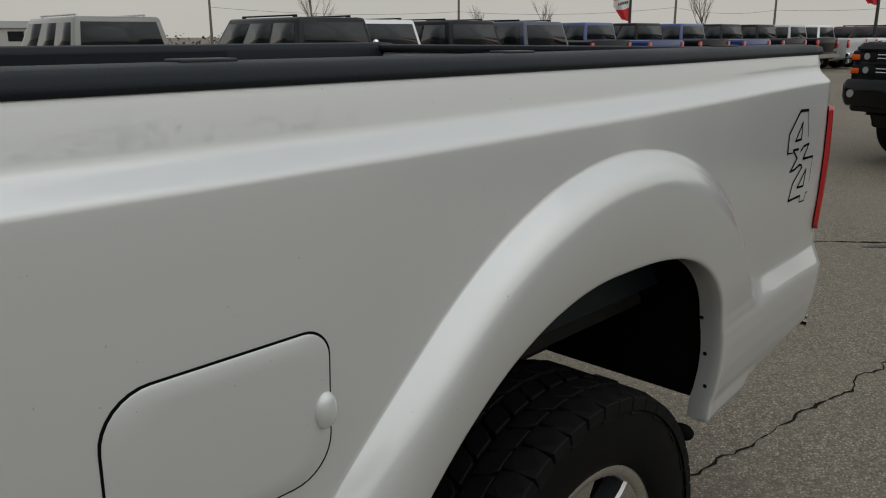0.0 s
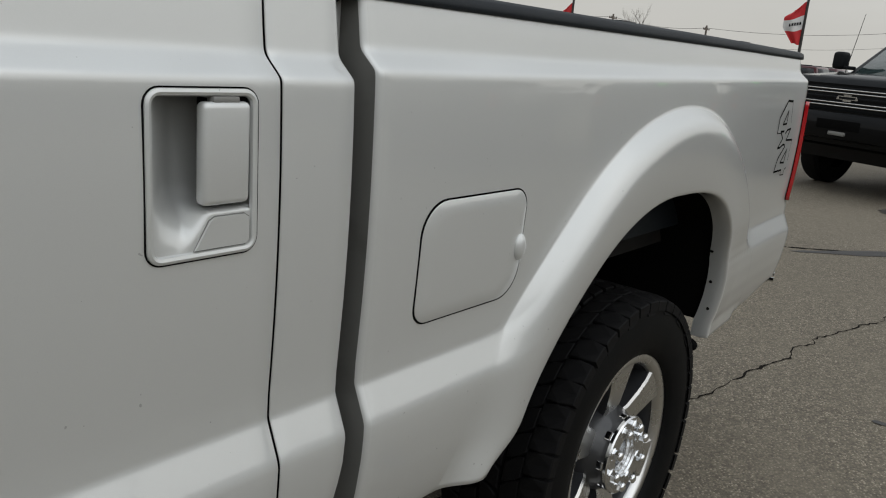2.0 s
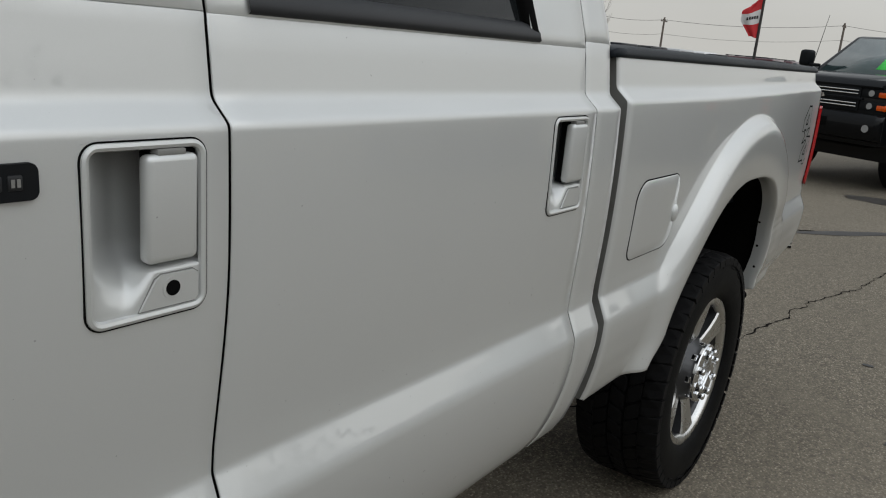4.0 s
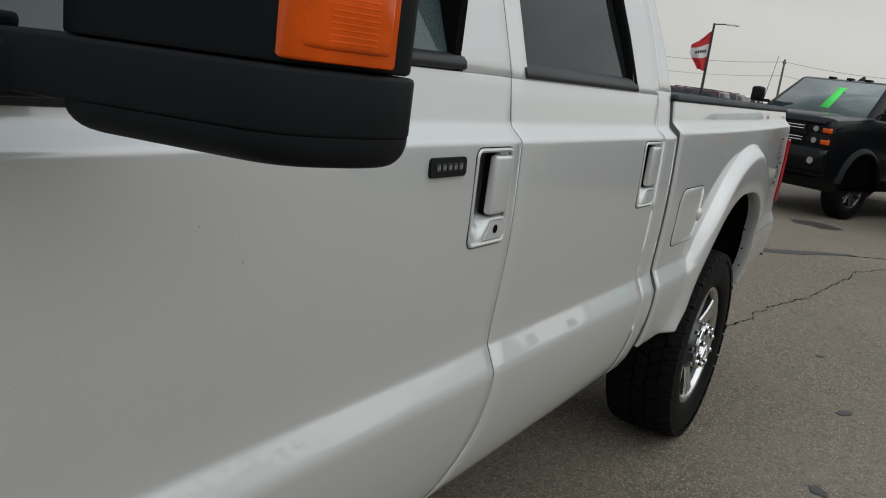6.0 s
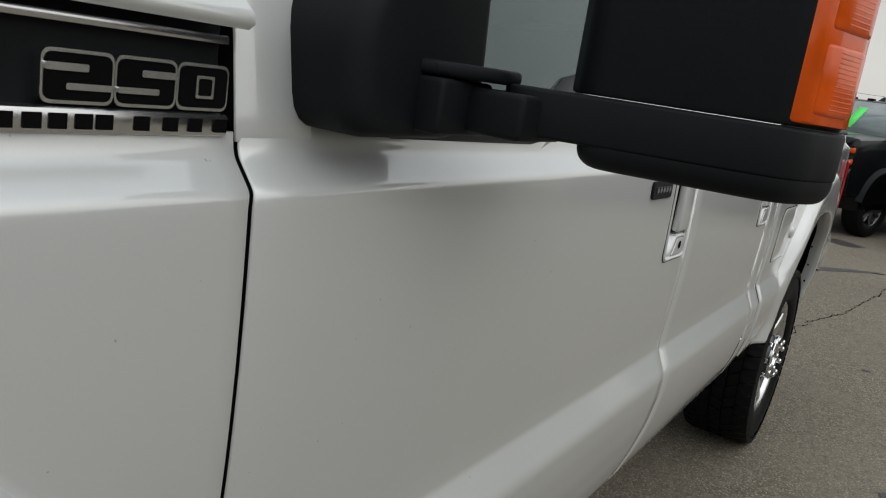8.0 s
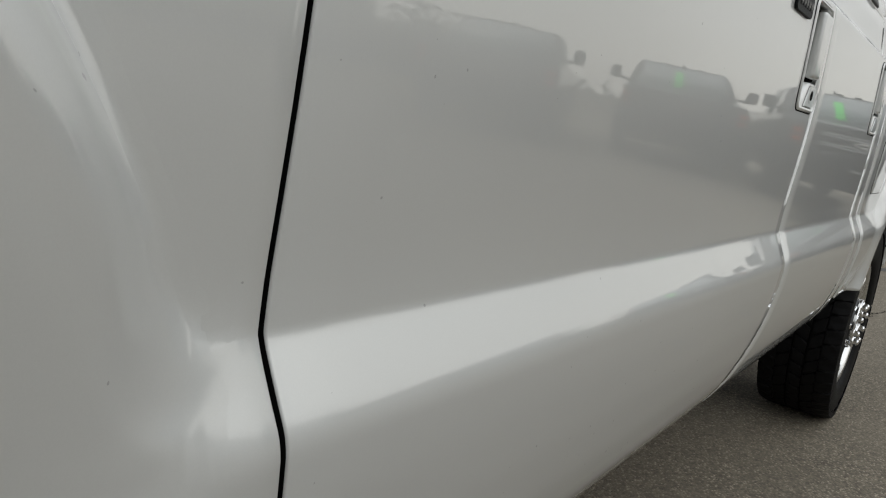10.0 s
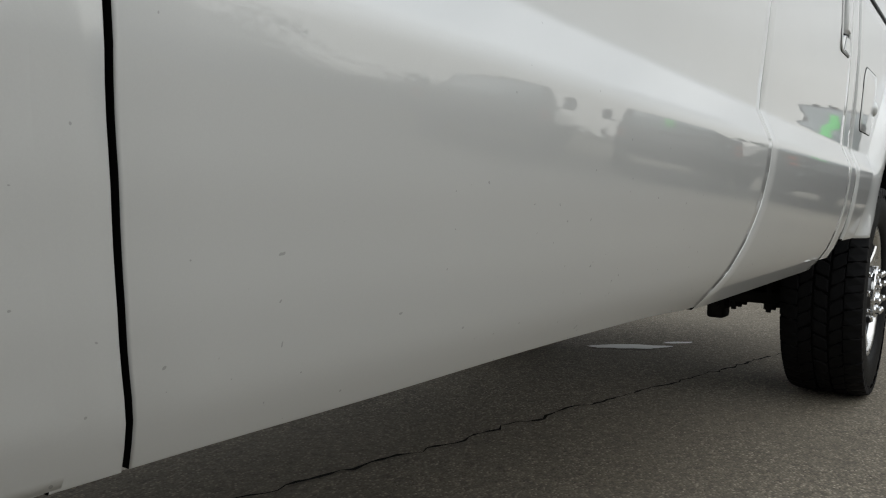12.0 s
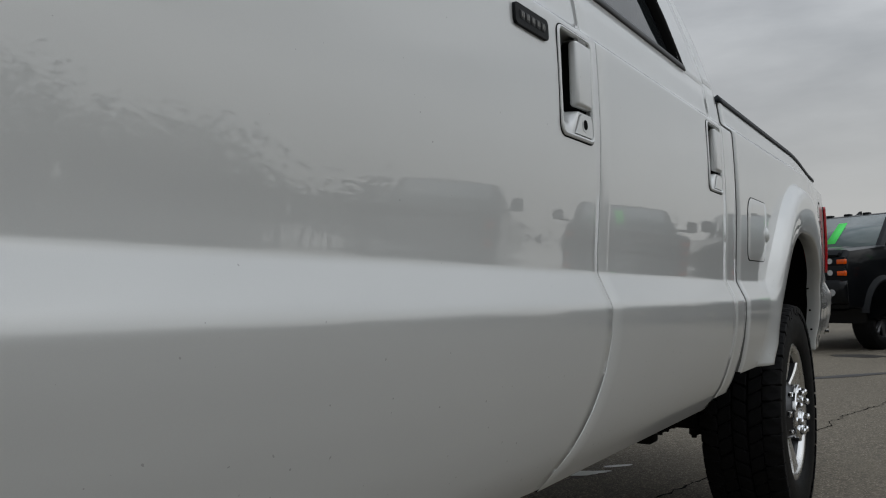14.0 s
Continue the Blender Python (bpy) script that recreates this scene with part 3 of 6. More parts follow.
# ---- wheels ----
def build_wheel(name, cx, outer=0.022, radius=0.425):
    """Tyre, two-tone rim, hub cap and nuts, axis along y, outside at y = outer."""
    w = new(name)
    w.parent = truck
    cz = GROUND_Z + radius
    y0, y1 = outer, outer + 0.285
    bm = bmesh.new()
    R = radius
    prof = [(0.262, y0 + 0.035), (0.268, y0 + 0.018), (0.29, y0 + 0.006), (0.33, y0), (0.36, y0 + 0.001), (0.385, y0 + 0.005), (0.4, y0 + 0.0085), (R - 0.014, y0 + 0.018), (R - 0.0135, y0 + 0.04),
            (R - 0.012, y0 + 0.1), (R - 0.011, (y0 + y1) / 2), (R - 0.012, y1 - 0.1), (R - 0.011, y1 - 0.04), (R - 0.022, y1 - 0.022), (0.39, y1 - 0.01), (0.33, y1), (0.27, y1 - 0.02), (0.262, y1 - 0.05)]
    lathe(bm, prof, (cx, cz), 96)
    bmesh.ops.recalc_face_normals(bm, faces=bm.faces)
    tyre = part("tyre", bm, RUBBER, w, "worn all-terrain tyre", angle=60)
    # tread blocks: five staggered rows with narrow grooves, rounded shoulder lugs running down the sidewall
    bm = bmesh.new()
    n = 46
    pitch = 2 * math.pi / n
    rnd = random.Random(5)
    for k in range(n):
        a = 2 * math.pi * k / n
        for row in range(5):
            aa = a + (pitch / 2 if row % 2 else 0) + rnd.uniform(-0.006, 0.006)
            yc = y0 + 0.034 + (y1 - y0 - 0.068) * row / 4
            half = (0.031, 0.0235, 0.0235, 0.0235, 0.031)[row]
            da = pitch * (0.88, 0.84, 0.8, 0.84, 0.88)[row] * rnd.uniform(0.95, 1.03)
            sl = (0.012, 0.03, -0.024, 0.03, -0.012)[row]
            outer_row = row in (0, 4)
            side = -1 if row == 0 else 1
            levels = ((R - 0.02, 1.0), (R - 0.0025, 0.97), (R, 0.88))
            rings = []
            for rr, shrink in levels:
                ring = []
                for sa, sy in ((-1, -1), (0, -1), (1, -1), (1, 0), (1, 1), (0, 1), (-1, 1), (-1, 0)):
                    bow = 0.012 * (1 if sy == 0 else 0) * sa
                    ang = aa + sa * da * 0.5 * shrink + sy * sl + bow
                    yy = yc + sy * half * shrink
                    r2 = rr - (0.0035 if outer_row and sy == side else 0.0)
                    if outer_row and sy == side:
                        yy += side * 0.003
                        r2 -= 0.006 if rr > R - 0.01 else 0.012
                    ring.append(bm.verts.new((cx + r2 * math.cos(ang), yy, cz + r2 * math.sin(ang))))
                rings.append(ring)
            bm.faces.new(rings[-1])
            for p, q in zip(rings, rings[1:]):
                for i in range(8):
                    bm.faces.new((p[i], p[(i + 1) % 8], q[(i + 1) % 8], q[i]))
        # lug carried down the outer sidewall, long and short in turn
        depth = 0.045 if k % 2 else 0.03
        hw = pitch * 0.36
        rows = []
        for r, y in ((R - 0.012, y0 + 0.0215), (R - 0.02, y0 + 0.0125), (R - 0.03, y0 + 0.0065), (R - depth, y0 + 0.0015 + (0.045 - depth) * 0.2), (R - depth - 0.004, y0 + 0.009)):
            rows.append([bm.verts.new((cx + r * math.cos(a + g), y, cz + r * math.sin(a + g))) for g in (-hw, hw)])
        for p, q in zip(rows, rows[1:]):
            bm.faces.new((p[0], p[1], q[1], q[0]))
        for s_ in (0, 1):
            back = [bm.verts.new((v.co.x, v.co.y + 0.012, v.co.z)) for v in (r[s_] for r in rows)]
            for m_ in range(len(rows) - 1):
                bm.faces.new((rows[m_][s_], rows[m_ + 1][s_], back[m_ + 1], back[m_]))
    bmesh.ops.recalc_face_normals(bm, faces=bm.faces)
    part("tread", bm, TREAD, tyre, smooth=False)
    # rim barrel and lip
    bm = bmesh.new()
    lathe(bm, [(0.236, y0 + 0.20), (0.236, y0 + 0.06), (0.243, y0 + 0.045)], (cx, cz), 72)
    bmesh.ops.recalc_face_normals(bm, faces=bm.faces)
    rim = part("rim", bm, DARKRIM, w)
    bm = bmesh.new()
    lathe(bm, [(0.236, y0 + 0.045), (0.240, y0 + 0.030), (0.248, y0 + 0.022), (0.262, y0 + 0.020), (0.270, y0 + 0.024), (0.272, y0 + 0.034)], (cx, cz), 96)
    bmesh.ops.recalc_face_normals(bm, faces=bm.faces)
    part("lip", bm, ALLOY, rim, "machined silver rim lip")
    # disc behind the spokes
    bm = bmesh.new()
    lathe(bm, [(0.02, y0 + 0.14), (0.17, y0 + 0.14), (0.17, y0 + 0.17)], (cx, cz), 40)
    part("brake_disc", bm, UNDER, w)
    ns = 6
    for k in range(ns):
        a = radians(34.6) + 2 * math.pi * k / ns
        ca, sa = math.cos(a), math.sin(a)
        bm = bmesh.new()
        # a spoke flares towards the rim
        sect = [(0.075, 0.034, 0.07), (0.12, 0.036, 0.05), (0.17, 0.041, 0.04), (0.21, 0.048, 0.034), (0.243, 0.062, 0.03)]
        rows = []
        for r, hw, d in sect:
            rows.append([bm.verts.new((cx + r * ca - t * sa, y0 + yy, cz + r * sa + t * ca)) for t, yy in ((-hw, d + 0.05), (-hw, d + 0.006), (-hw + 0.006, d), (hw - 0.006, d), (hw, d + 0.006), (hw, d + 0.05))])
        for p, q in zip(rows, rows[1:]):
            for i in range(5):
                bm.faces.new((p[i], p[i + 1], q[i + 1], q[i]))
        bmesh.ops.recalc_face_normals(bm, faces=bm.faces)
        sp = part("spoke", bm, ALLOY, rim, angle=30)
        sp.data.materials.append(DARKRIM)
        for f in sp.data.polygons:
            if abs(f.normal.y) < 0.6:
                f.material_index = 1
    # chrome hub face with a ringed middle, on a dark barrel
    bm = bmesh.new()
    lathe(bm, [(0.104, y0 + 0.014), (0.105, y0 + 0.006), (0.102, y0 + 0.002), (0.060, y0 + 0.002), (0.058, y0 + 0.007), (0.052, y0 + 0.008), (0.05, y0 + 0.014), (0.046, y0 + 0.015), (0.044, y0 + 0.022), (0.04, y0 + 0.023), (0.038, y0 + 0.04), (0.002, y0 + 0.042)], (cx, cz), 64)
    bmesh.ops.recalc_face_normals(bm, faces=bm.faces)
    hub = part("hub_cap", bm, SATIN, w, "chrome hub cap", angle=25)
    bm = bmesh.new()
    lathe(bm, [(0.122, y0 + 0.085), (0.112, y0 + 0.05), (0.1, y0 + 0.03), (0.099, y0 + 0.012)], (cx, cz), 48)
    bmesh.ops.recalc_face_normals(bm, faces=bm.faces)
    barrel = part("hub_barrel", bm, DARKRIM, w)
    for k in range(8):
        a = 2 * math.pi * k / 8
        bm = bmesh.new()
        box(bm, -0.012, 0.012, y0 + 0.014, y0 + 0.034, 0.096, 0.1045, 0.003, m=Matrix.Translation((cx, 0, cz)) @ Matrix.Rotation(a, 4, "Y"))
        part("barrel_web", bm, CHROME, barrel)
    for k in range(8):
        a = 2 * math.pi * (k + 0.5) / 8
        px, pz = cx + 0.079 * math.cos(a), cz + 0.079 * math.sin(a)
        bm = bmesh.new()
        cyl(bm, (px, y0 + 0.004, pz), (px, y0 - 0.014, pz), 0.0145, 0.013, 6)
        ball(bm, (px, y0 - 0.014, pz), 0.0125, 0.008, 0.0125, 12, 8)
        cyl(bm, (px, y0 + 0.0035, pz), (px, y0 + 0.0, pz), 0.019, 0.017, 16)
        part("lug_nut", bm, CHROME, hub)
    return w


build_wheel("rear_wheel", 0.015)
build_wheel("front_wheel", FRONT_AXLE)
for cx in (0.0, FRONT_AXLE):
    bm = bmesh.new()
    lathe(bm, [(0.25, 1.67), (0.40, 1.66), (0.428, 1.70), (0.43, 1.8), (0.428, 1.9), (0.40, 1.94), (0.25, 1.93), (0.02, 1.9)], (cx, 0.41), 48)
    part("far_wheel", bm, RUBBER, truck)


# ---- the white pickup: fittings ----
def sheet(name, outline, lift, material, parent, label="", thick=0.004, flat=False):
    """A thin plate with a given (x, z) outline that lies on the skin, proud of it by lift."""
    bm = bmesh.new()
    cx, cz = sum(p[0] for p in outline) / len(outline), sum(p[1] for p in outline) / len(outline)
    y_at = (lambda x, z: skin(cx, cz)) if flat else skin
    rings = []
    for scale, dy in ((1.0, thick), (1.0, 0.001), (0.985, 0.0)):
        rings.append([bm.verts.new((cx + (x - cx) * scale, y_at(x, z) - lift + dy, cz + (z - cz) * scale)) for x, z in outline])
    n = len(outline)
    for a, b in zip(rings, rings[1:]):
        for i in range(n):
            bm.faces.new((a[i], a[(i + 1) % n], b[(i + 1) % n], b[i]))
    last = rings[-1]
    for f in (0.75, 0.4):
        ring = [bm.verts.new((cx + (x - cx) * f * 0.985, y_at(cx + (x - cx) * f, cz + (z - cz) * f) - lift, cz + (z - cz) * f * 0.985)) for x, z in outline]
        for i in range(n):
            bm.faces.new((last[i], last[(i + 1) % n], ring[(i + 1) % n], ring[i]))
        last = ring
    bm.faces.new(last)
    bmesh.ops.recalc_face_normals(bm, faces=bm.faces)
    return part(name, bm, material, parent, label)


def rounded(x0, x1, z0, z1, r, k=6, cut=None):
    """A rounded rectangle in (x, z); r: radii of the corners (low-left, low-right, up-right, up-left)."""
    rs = r if isinstance(r, tuple) else (r,) * 4
    out = []
    for (cx, cz, a0), q in zip(((x0, z0, 180), (x1, z0, 270), (x1, z1, 0), (x0, z1, 90)), rs):
        ox, oz = cx + (q if cx == x0 else -q), cz + (q if cz == z0 else -q)
        for i in range(k + 1):
            a = radians(a0 + 90 * i / k)
            out.append((ox + q * math.cos(a), oz + q * math.sin(a)))
    return out


def band(name, outline, w, lift, material, parent, label="", high=0.0):
    """A raised or flat band of width w that runs round an (x, z) outline on the skin."""
    n = len(outline)
    cx, cz = sum(p[0] for p in outline) / n, sum(p[1] for p in outline) / n
    bm = bmesh.new()
    rings = []
    for k, (o, dy) in enumerate(((0.0, 0.004), (0.15, 0.0), (0.5, -high), (0.85, 0.0), (1.0, 0.004))):
        ring = []
        for i, (x, z) in enumerate(outline):
            (xa, za), (xb, zb) = outline[i - 1], outline[(i + 1) % n]
            d = Vector((zb - za, xa - xb)).normalized()
            ring.append(bm.verts.new((x - d.x * w * o, skin(x, z) - lift + dy, z - d.y * w * o)))
        rings.append(ring)
    for a, b in zip(rings, rings[1:]):
        for i in range(n):
            bm.faces.new((a[i], a[(i + 1) % n], b[(i + 1) % n], b[i]))
    bmesh.ops.recalc_face_normals(bm, faces=bm.faces)
    return part(name, bm, material, parent, label)


def build_handle(door, x1, keyed):
    """A pull handle in a moulded bezel; x1: the paddle's rear edge."""
    bez = new("door_handle")
    bez.parent = door
    tagged(bez, "white pull handle in a moulded white bezel")
    xo0, xo1, z0, z1 = x1 - 0.130, x1 + 0.011, 1.148, 1.333
    band("bezel_seam", rounded(xo0 - 0.0016, xo1 + 0.0016, z0 - 0.0016, z1 + 0.0016, 0.02), 0.005, 0.0013, GAP, bez)
    band("bezel", rounded(xo0, xo1, z0, z1, 0.018), 0.0095, 0.003, WHITE, bez, high=0.0015)
    # moulded pocket: a hollow whose floor ramps up to the front and scoops out below, round a raised shelf
    verts, faces = [], []
    nx, nz = 40, 50
    xa, xb, za, zb = x1 - 0.1275, x1 + 0.0085, 1.1515, 1.3325
    for i in range(nx + 1):
        x = xa + (xb - xa) * i / nx
        for j in range(nz + 1):
            z = za + (zb - za) * j / nz
            u, v = (x - x1 + 0.122), z
            floor = 0.046 * smooth01(0.0, 0.06, u) ** 0.8 + 0.004
            scoop = smooth01(1.158, 1.226, v)
            d = floor * scoop + 0.003
            # shelf under the paddle
            slant = x1 - 0.081 + (v - 1.155) * 0.62
            shelf = smooth01(slant - 0.016, slant + 0.002, x) * (1 - smooth01(1.1985, 1.2035, v))
            d = d * (1 - shelf) + 0.0005 * shelf
            rim = min(smooth01(xa, xa + 0.006, x), smooth01(xb, xb - 0.004, x), smooth01(za, za + 0.006, z), smooth01(zb, zb - 0.004, z))
            verts.append((x, skin(x, z) + d * rim, z))
    w = nz + 1
    for i in range(nx):
        for j in range(nz):
            faces.append((i * w + j, i * w + j + 1, (i + 1) * w + j + 1, (i + 1) * w + j))
    link_mesh("pocket", verts, faces, WHITE, bez)
    pad = [(x1 - 0.072, 1.1585), (x1 - 0.004, 1.1585), (x1 + 0.0, 1.1635), (x1 - 0.001, 1.1895), (x1 - 0.007, 1.1935), (x1 - 0.046, 1.1935), (x1 - 0.053, 1.1895)]
    sheet("raised_pad", pad, 0.0025, WHITE, bez, thick=0.004)
    band("pad_groove", pad, -0.0016, 0.0004, SEAL, bez)
    if keyed:
        bm = bmesh.new()
        kx, kz = x1 - 0.033, 1.178
        y = skin(kx, kz) - 0.0025
        cyl(bm, (kx, y + 0.004, kz), (kx, y - 0.0006, kz), 0.0125, seg=24)
        part("lock_ring", bm, WHITE, bez)
        bm = bmesh.new()
        cyl(bm, (kx, y, kz), (kx, y - 0.0012, kz), 0.0085, seg=24)
        part("key_cylinder", bm, GAP, bez, "black key cylinder")
    # black block added as the shade in the clearance behind the paddle, and the paddle itself
    bm = bmesh.new()
    y = skin(x1, 1.27)
    box(bm, x1 - 0.05, x1 + 0.002, y + 0.006, y + 0.03, 1.2035, 1.3245, 0.003)
    part("paddle_shade", bm, GAP, bez)
    bm = bmesh.new()
    box(bm, x1 - 0.064, x1 - 0.002, y - 0.0065, y + 0.012, 1.2065, 1.3185, 0.007, 4)
    part("paddle", bm, WHITE, bez)
    bm = bmesh.new()
    box(bm, x1 - 0.05, x1 - 0.016, y - 0.003, y + 0.03, 1.3165, 1.324, 0.002)
    part("hinge_pin", bm, SEAL, bez)


build_handle(front_door, HANDLE_F, True)
build_handle(rear_door, HANDLE_R, False)


def build_keypad():
    x0, x1, z0, z1 = -2.424, -2.311, 1.287, 1.320
    k = sheet("keypad", rounded(x0, x1, z0, z1, 0.008), 0.005, BLACK, front_door, "black five-button entry keypad", thick=0.008)
    y = skin(x0, 1.3)
    for i in range(5):
        xc = x0 + 0.0215 + i * 0.0175
        bm = bmesh.new()
        box(bm, xc - 0.0068, xc + 0.0068, y - 0.0065, y, 1.2965, 1.3105, 0.002)
        b = part("button", bm, TRIM, k)
        bm = bmesh.new()
        box(bm, xc - 0.004, xc - 0.001, y - 0.0072, y - 0.006, 1.3, 1.307)
        box(bm, xc + 0.001, xc + 0.004, y - 0.0072, y - 0.006, 1.3, 1.307)
        part("mark", bm, SEAL, b)


build_keypad()


def build_fuel_door():
    o = rounded(-0.919, -0.646, 0.982, 1.172, (0.03, 0.055, 0.035, 0.055), 8)
    band("fuel_door_seam", rounded(-0.9225, -0.6425, 0.9785, 1.1755, (0.032, 0.057, 0.037, 0.057), 8), 0.006, 0.0012, GAP, bedside)
    fd = sheet("fuel_door", o, 0.0028, WHITE, bedside, "white fuel filler door", thick=0.004)
    bm = bmesh.new()
    ball(bm, (-0.653, skin(-0.65, 1.07) - 0.002, 1.069), 0.016, 0.011, 0.024)
    part("finger_knob", bm, WHITE, fd)


build_fuel_door()


def stroke(bm, pts, w, lift=0.0012):
    """A ribbon of width w along (x, z) points on the skin."""
    for (xa, za), (xb, zb) in zip(pts, pts[1:]):
        d = Vector((xb - xa, zb - za))
        if d.length < 1e-5:
            continue
        n = Vector((-d.y, d.x)).normalized() * w / 2
        e = d.normalized() * w * 0.4
        q = [(xa - e.x + n.x, za - e.y + n.y), (xb + e.x + n.x, zb + e.y + n.y), (xb + e.x - n.x, zb + e.y - n.y), (xa - e.x - n.x, za - e.y - n.y)]
        bm.faces.new([bm.verts.new((x, skin(x, z) - lift, z)) for x, z in q])


def build_decal():
    # the characters 4x4, stacked and sheared, drawn in outline
    four = [(0.982, 1.243), (0.965, 1.312), (0.902, 1.314), (0.828, 1.262), (0.827, 1.214), (0.871, 1.212)]
    eye = [(0.927, 1.283), (0.881, 1.24), (0.927, 1.241), (0.927, 1.283)]
    cross_a = [(0.911, 1.217), (0.87, 1.218), (0.907, 1.194), (0.863, 1.165), (0.893, 1.166), (0.929, 1.174), (0.95, 1.171)]
    cross_b = [(0.932, 1.21), (0.953, 1.22), (0.993, 1.223), (0.957, 1.187), (1.037, 1.185), (1.03, 1.117)]
    foot = [(0.955, 1.166), (0.895, 1.13), (0.877, 1.087), (0.97, 1.087), (0.97, 1.07), (1.01, 1.068), (1.015, 1.087), (1.028, 1.09)]
    eye_low = [(0.992, 1.155), (0.936, 1.114), (0.986, 1.111), (0.992, 1.155)]
    bm = bmesh.new()
    for pts, w in ((four[:2], 0.0025), (four[1:5], 0.0075), (four[4:], 0.003), (eye, 0.006), (cross_a, 0.0065), (cross_b[:5], 0.0065), (cross_b[4:], 0.0025), (foot[:4], 0.0065), (foot[3:], 0.0035), (eye_low, 0.006)):
        stroke(bm, pts, w)
    part("four_by_four_decal", bm, GAP, bedside, "black outlined 4x4 sticker")


build_decal()


def build_tail_lamp():
    verts, faces = [], []
    n, m = 26, 10
    for j in range(n + 1):
        z = 0.968 + 0.343 * j / n
        t = j / n
        bulge = 0.022 + 0.026 * math.sin(math.pi * min(max(0.06 + 0.9 * t, 0), 1)) ** 0.7
        x0, y0 = BED1 + bed_end(z) - 0.004, skin(BED1 + bed_end(z), z)
        for k in range(m + 1):
            a = math.pi / 2 * k / m
            verts.append((x0 + bulge * math.sin(a), y0 - 0.004 - 0.012 * math.sin(math.pi * min(k / 4, 1)) * (k < 5) + 0.055 * (1 - math.cos(a)), z))
        verts.append((x0 + bulge, y0 + 0.14, z))
        verts.append((x0 - 0.026, y0 + 0.14, z))
    w = m + 3
    for j in range(n):
        for k in range(w - 1):
            faces.append((j * w + k, j * w + k + 1, (j + 1) * w + k + 1, (j + 1) * w + k))
    faces.append(tuple(range(w)))
    faces.append(tuple(range(n * w, n * w + w)))
    link_mesh("tail_lamp", verts, faces, RED, truck, "red wrap-round tail lamp")


build_tail_lamp()


def build_rail(y_mirror=None):
    """The moulded cap along the top of a bed side."""
    verts, faces = [], []
    n = 40
    for i in range(n + 1):
        x = BED0 - 0.03 + (BED1 - BED0 + 0.02) * i / n
        drop = 0.02 * smooth01(BED0 + 0.06, BED0 - 0.03, x) + 0.004 * smooth01(BED1 - 0.03, BED1 + 0.01, x)
        yo = skin(max(min(x, BED1), BED0), 1.45)
        sec = [(yo + 0.004, 1.446), (yo - 0.004, 1.4475), (yo - 0.0045, 1.455), (yo - 0.001, 1.4655), (yo + 0.010, 1.4715 - drop * 0.6), (yo + 0.05, 1.474 - drop * 0.6), (yo + 0.095, 1.473 - drop * 0.6), (yo + 0.115, 1.468 - drop * 0.6), (yo + 0.122, 1.45), (yo + 0.122, 1.40)]
        for y, z in sec:
            verts.append((x, y if y_mirror is None else y_mirror - y, z))
    w = 10
    for i in range(n):
        for k in range(w - 1):
            faces.append((i * w + k, i * w + k + 1, (i + 1) * w + k + 1, (i + 1) * w + k))
    faces += [tuple(range(w)), tuple(range(n * w, n * w + w))]
    r = link_mesh("rail_cap", verts, faces, CAPS, truck, "black plastic bed rail cap")
    if y_mirror is None:
        for xs in (-0.72, -0.18, 0.62):
            bm = bmesh.new()
            y = skin(xs, 1.45) + 0.06
            box(bm, xs - 0.035, xs + 0.035, y - 0.018, y + 0.018, 1.472, 1.477, 0.002)
            part("stake_cover", bm, TRIM, r)
    return r


build_rail()
build_rail(2.0)
bm = bmesh.new()
cyl(bm, (1.08, 1.82, 1.40), (1.08, 1.82, 1.475), 0.008)
ball(bm, (1.08, 1.82, 1.475), 0.012, 0.012, 0.012)
part("latch_striker", bm, CHROME, truck)


# upper cab: frames, glass, roof
def pane(name, outline, parent, inset=0.012, material=None, label=""):
    bm = bmesh.new()
    vs = [bm.verts.new((x, skin(x, z) + inset, z)) for x, z in outline]
    bm.faces.new(vs)
    return part(name, bm, material or TINT, parent, label)


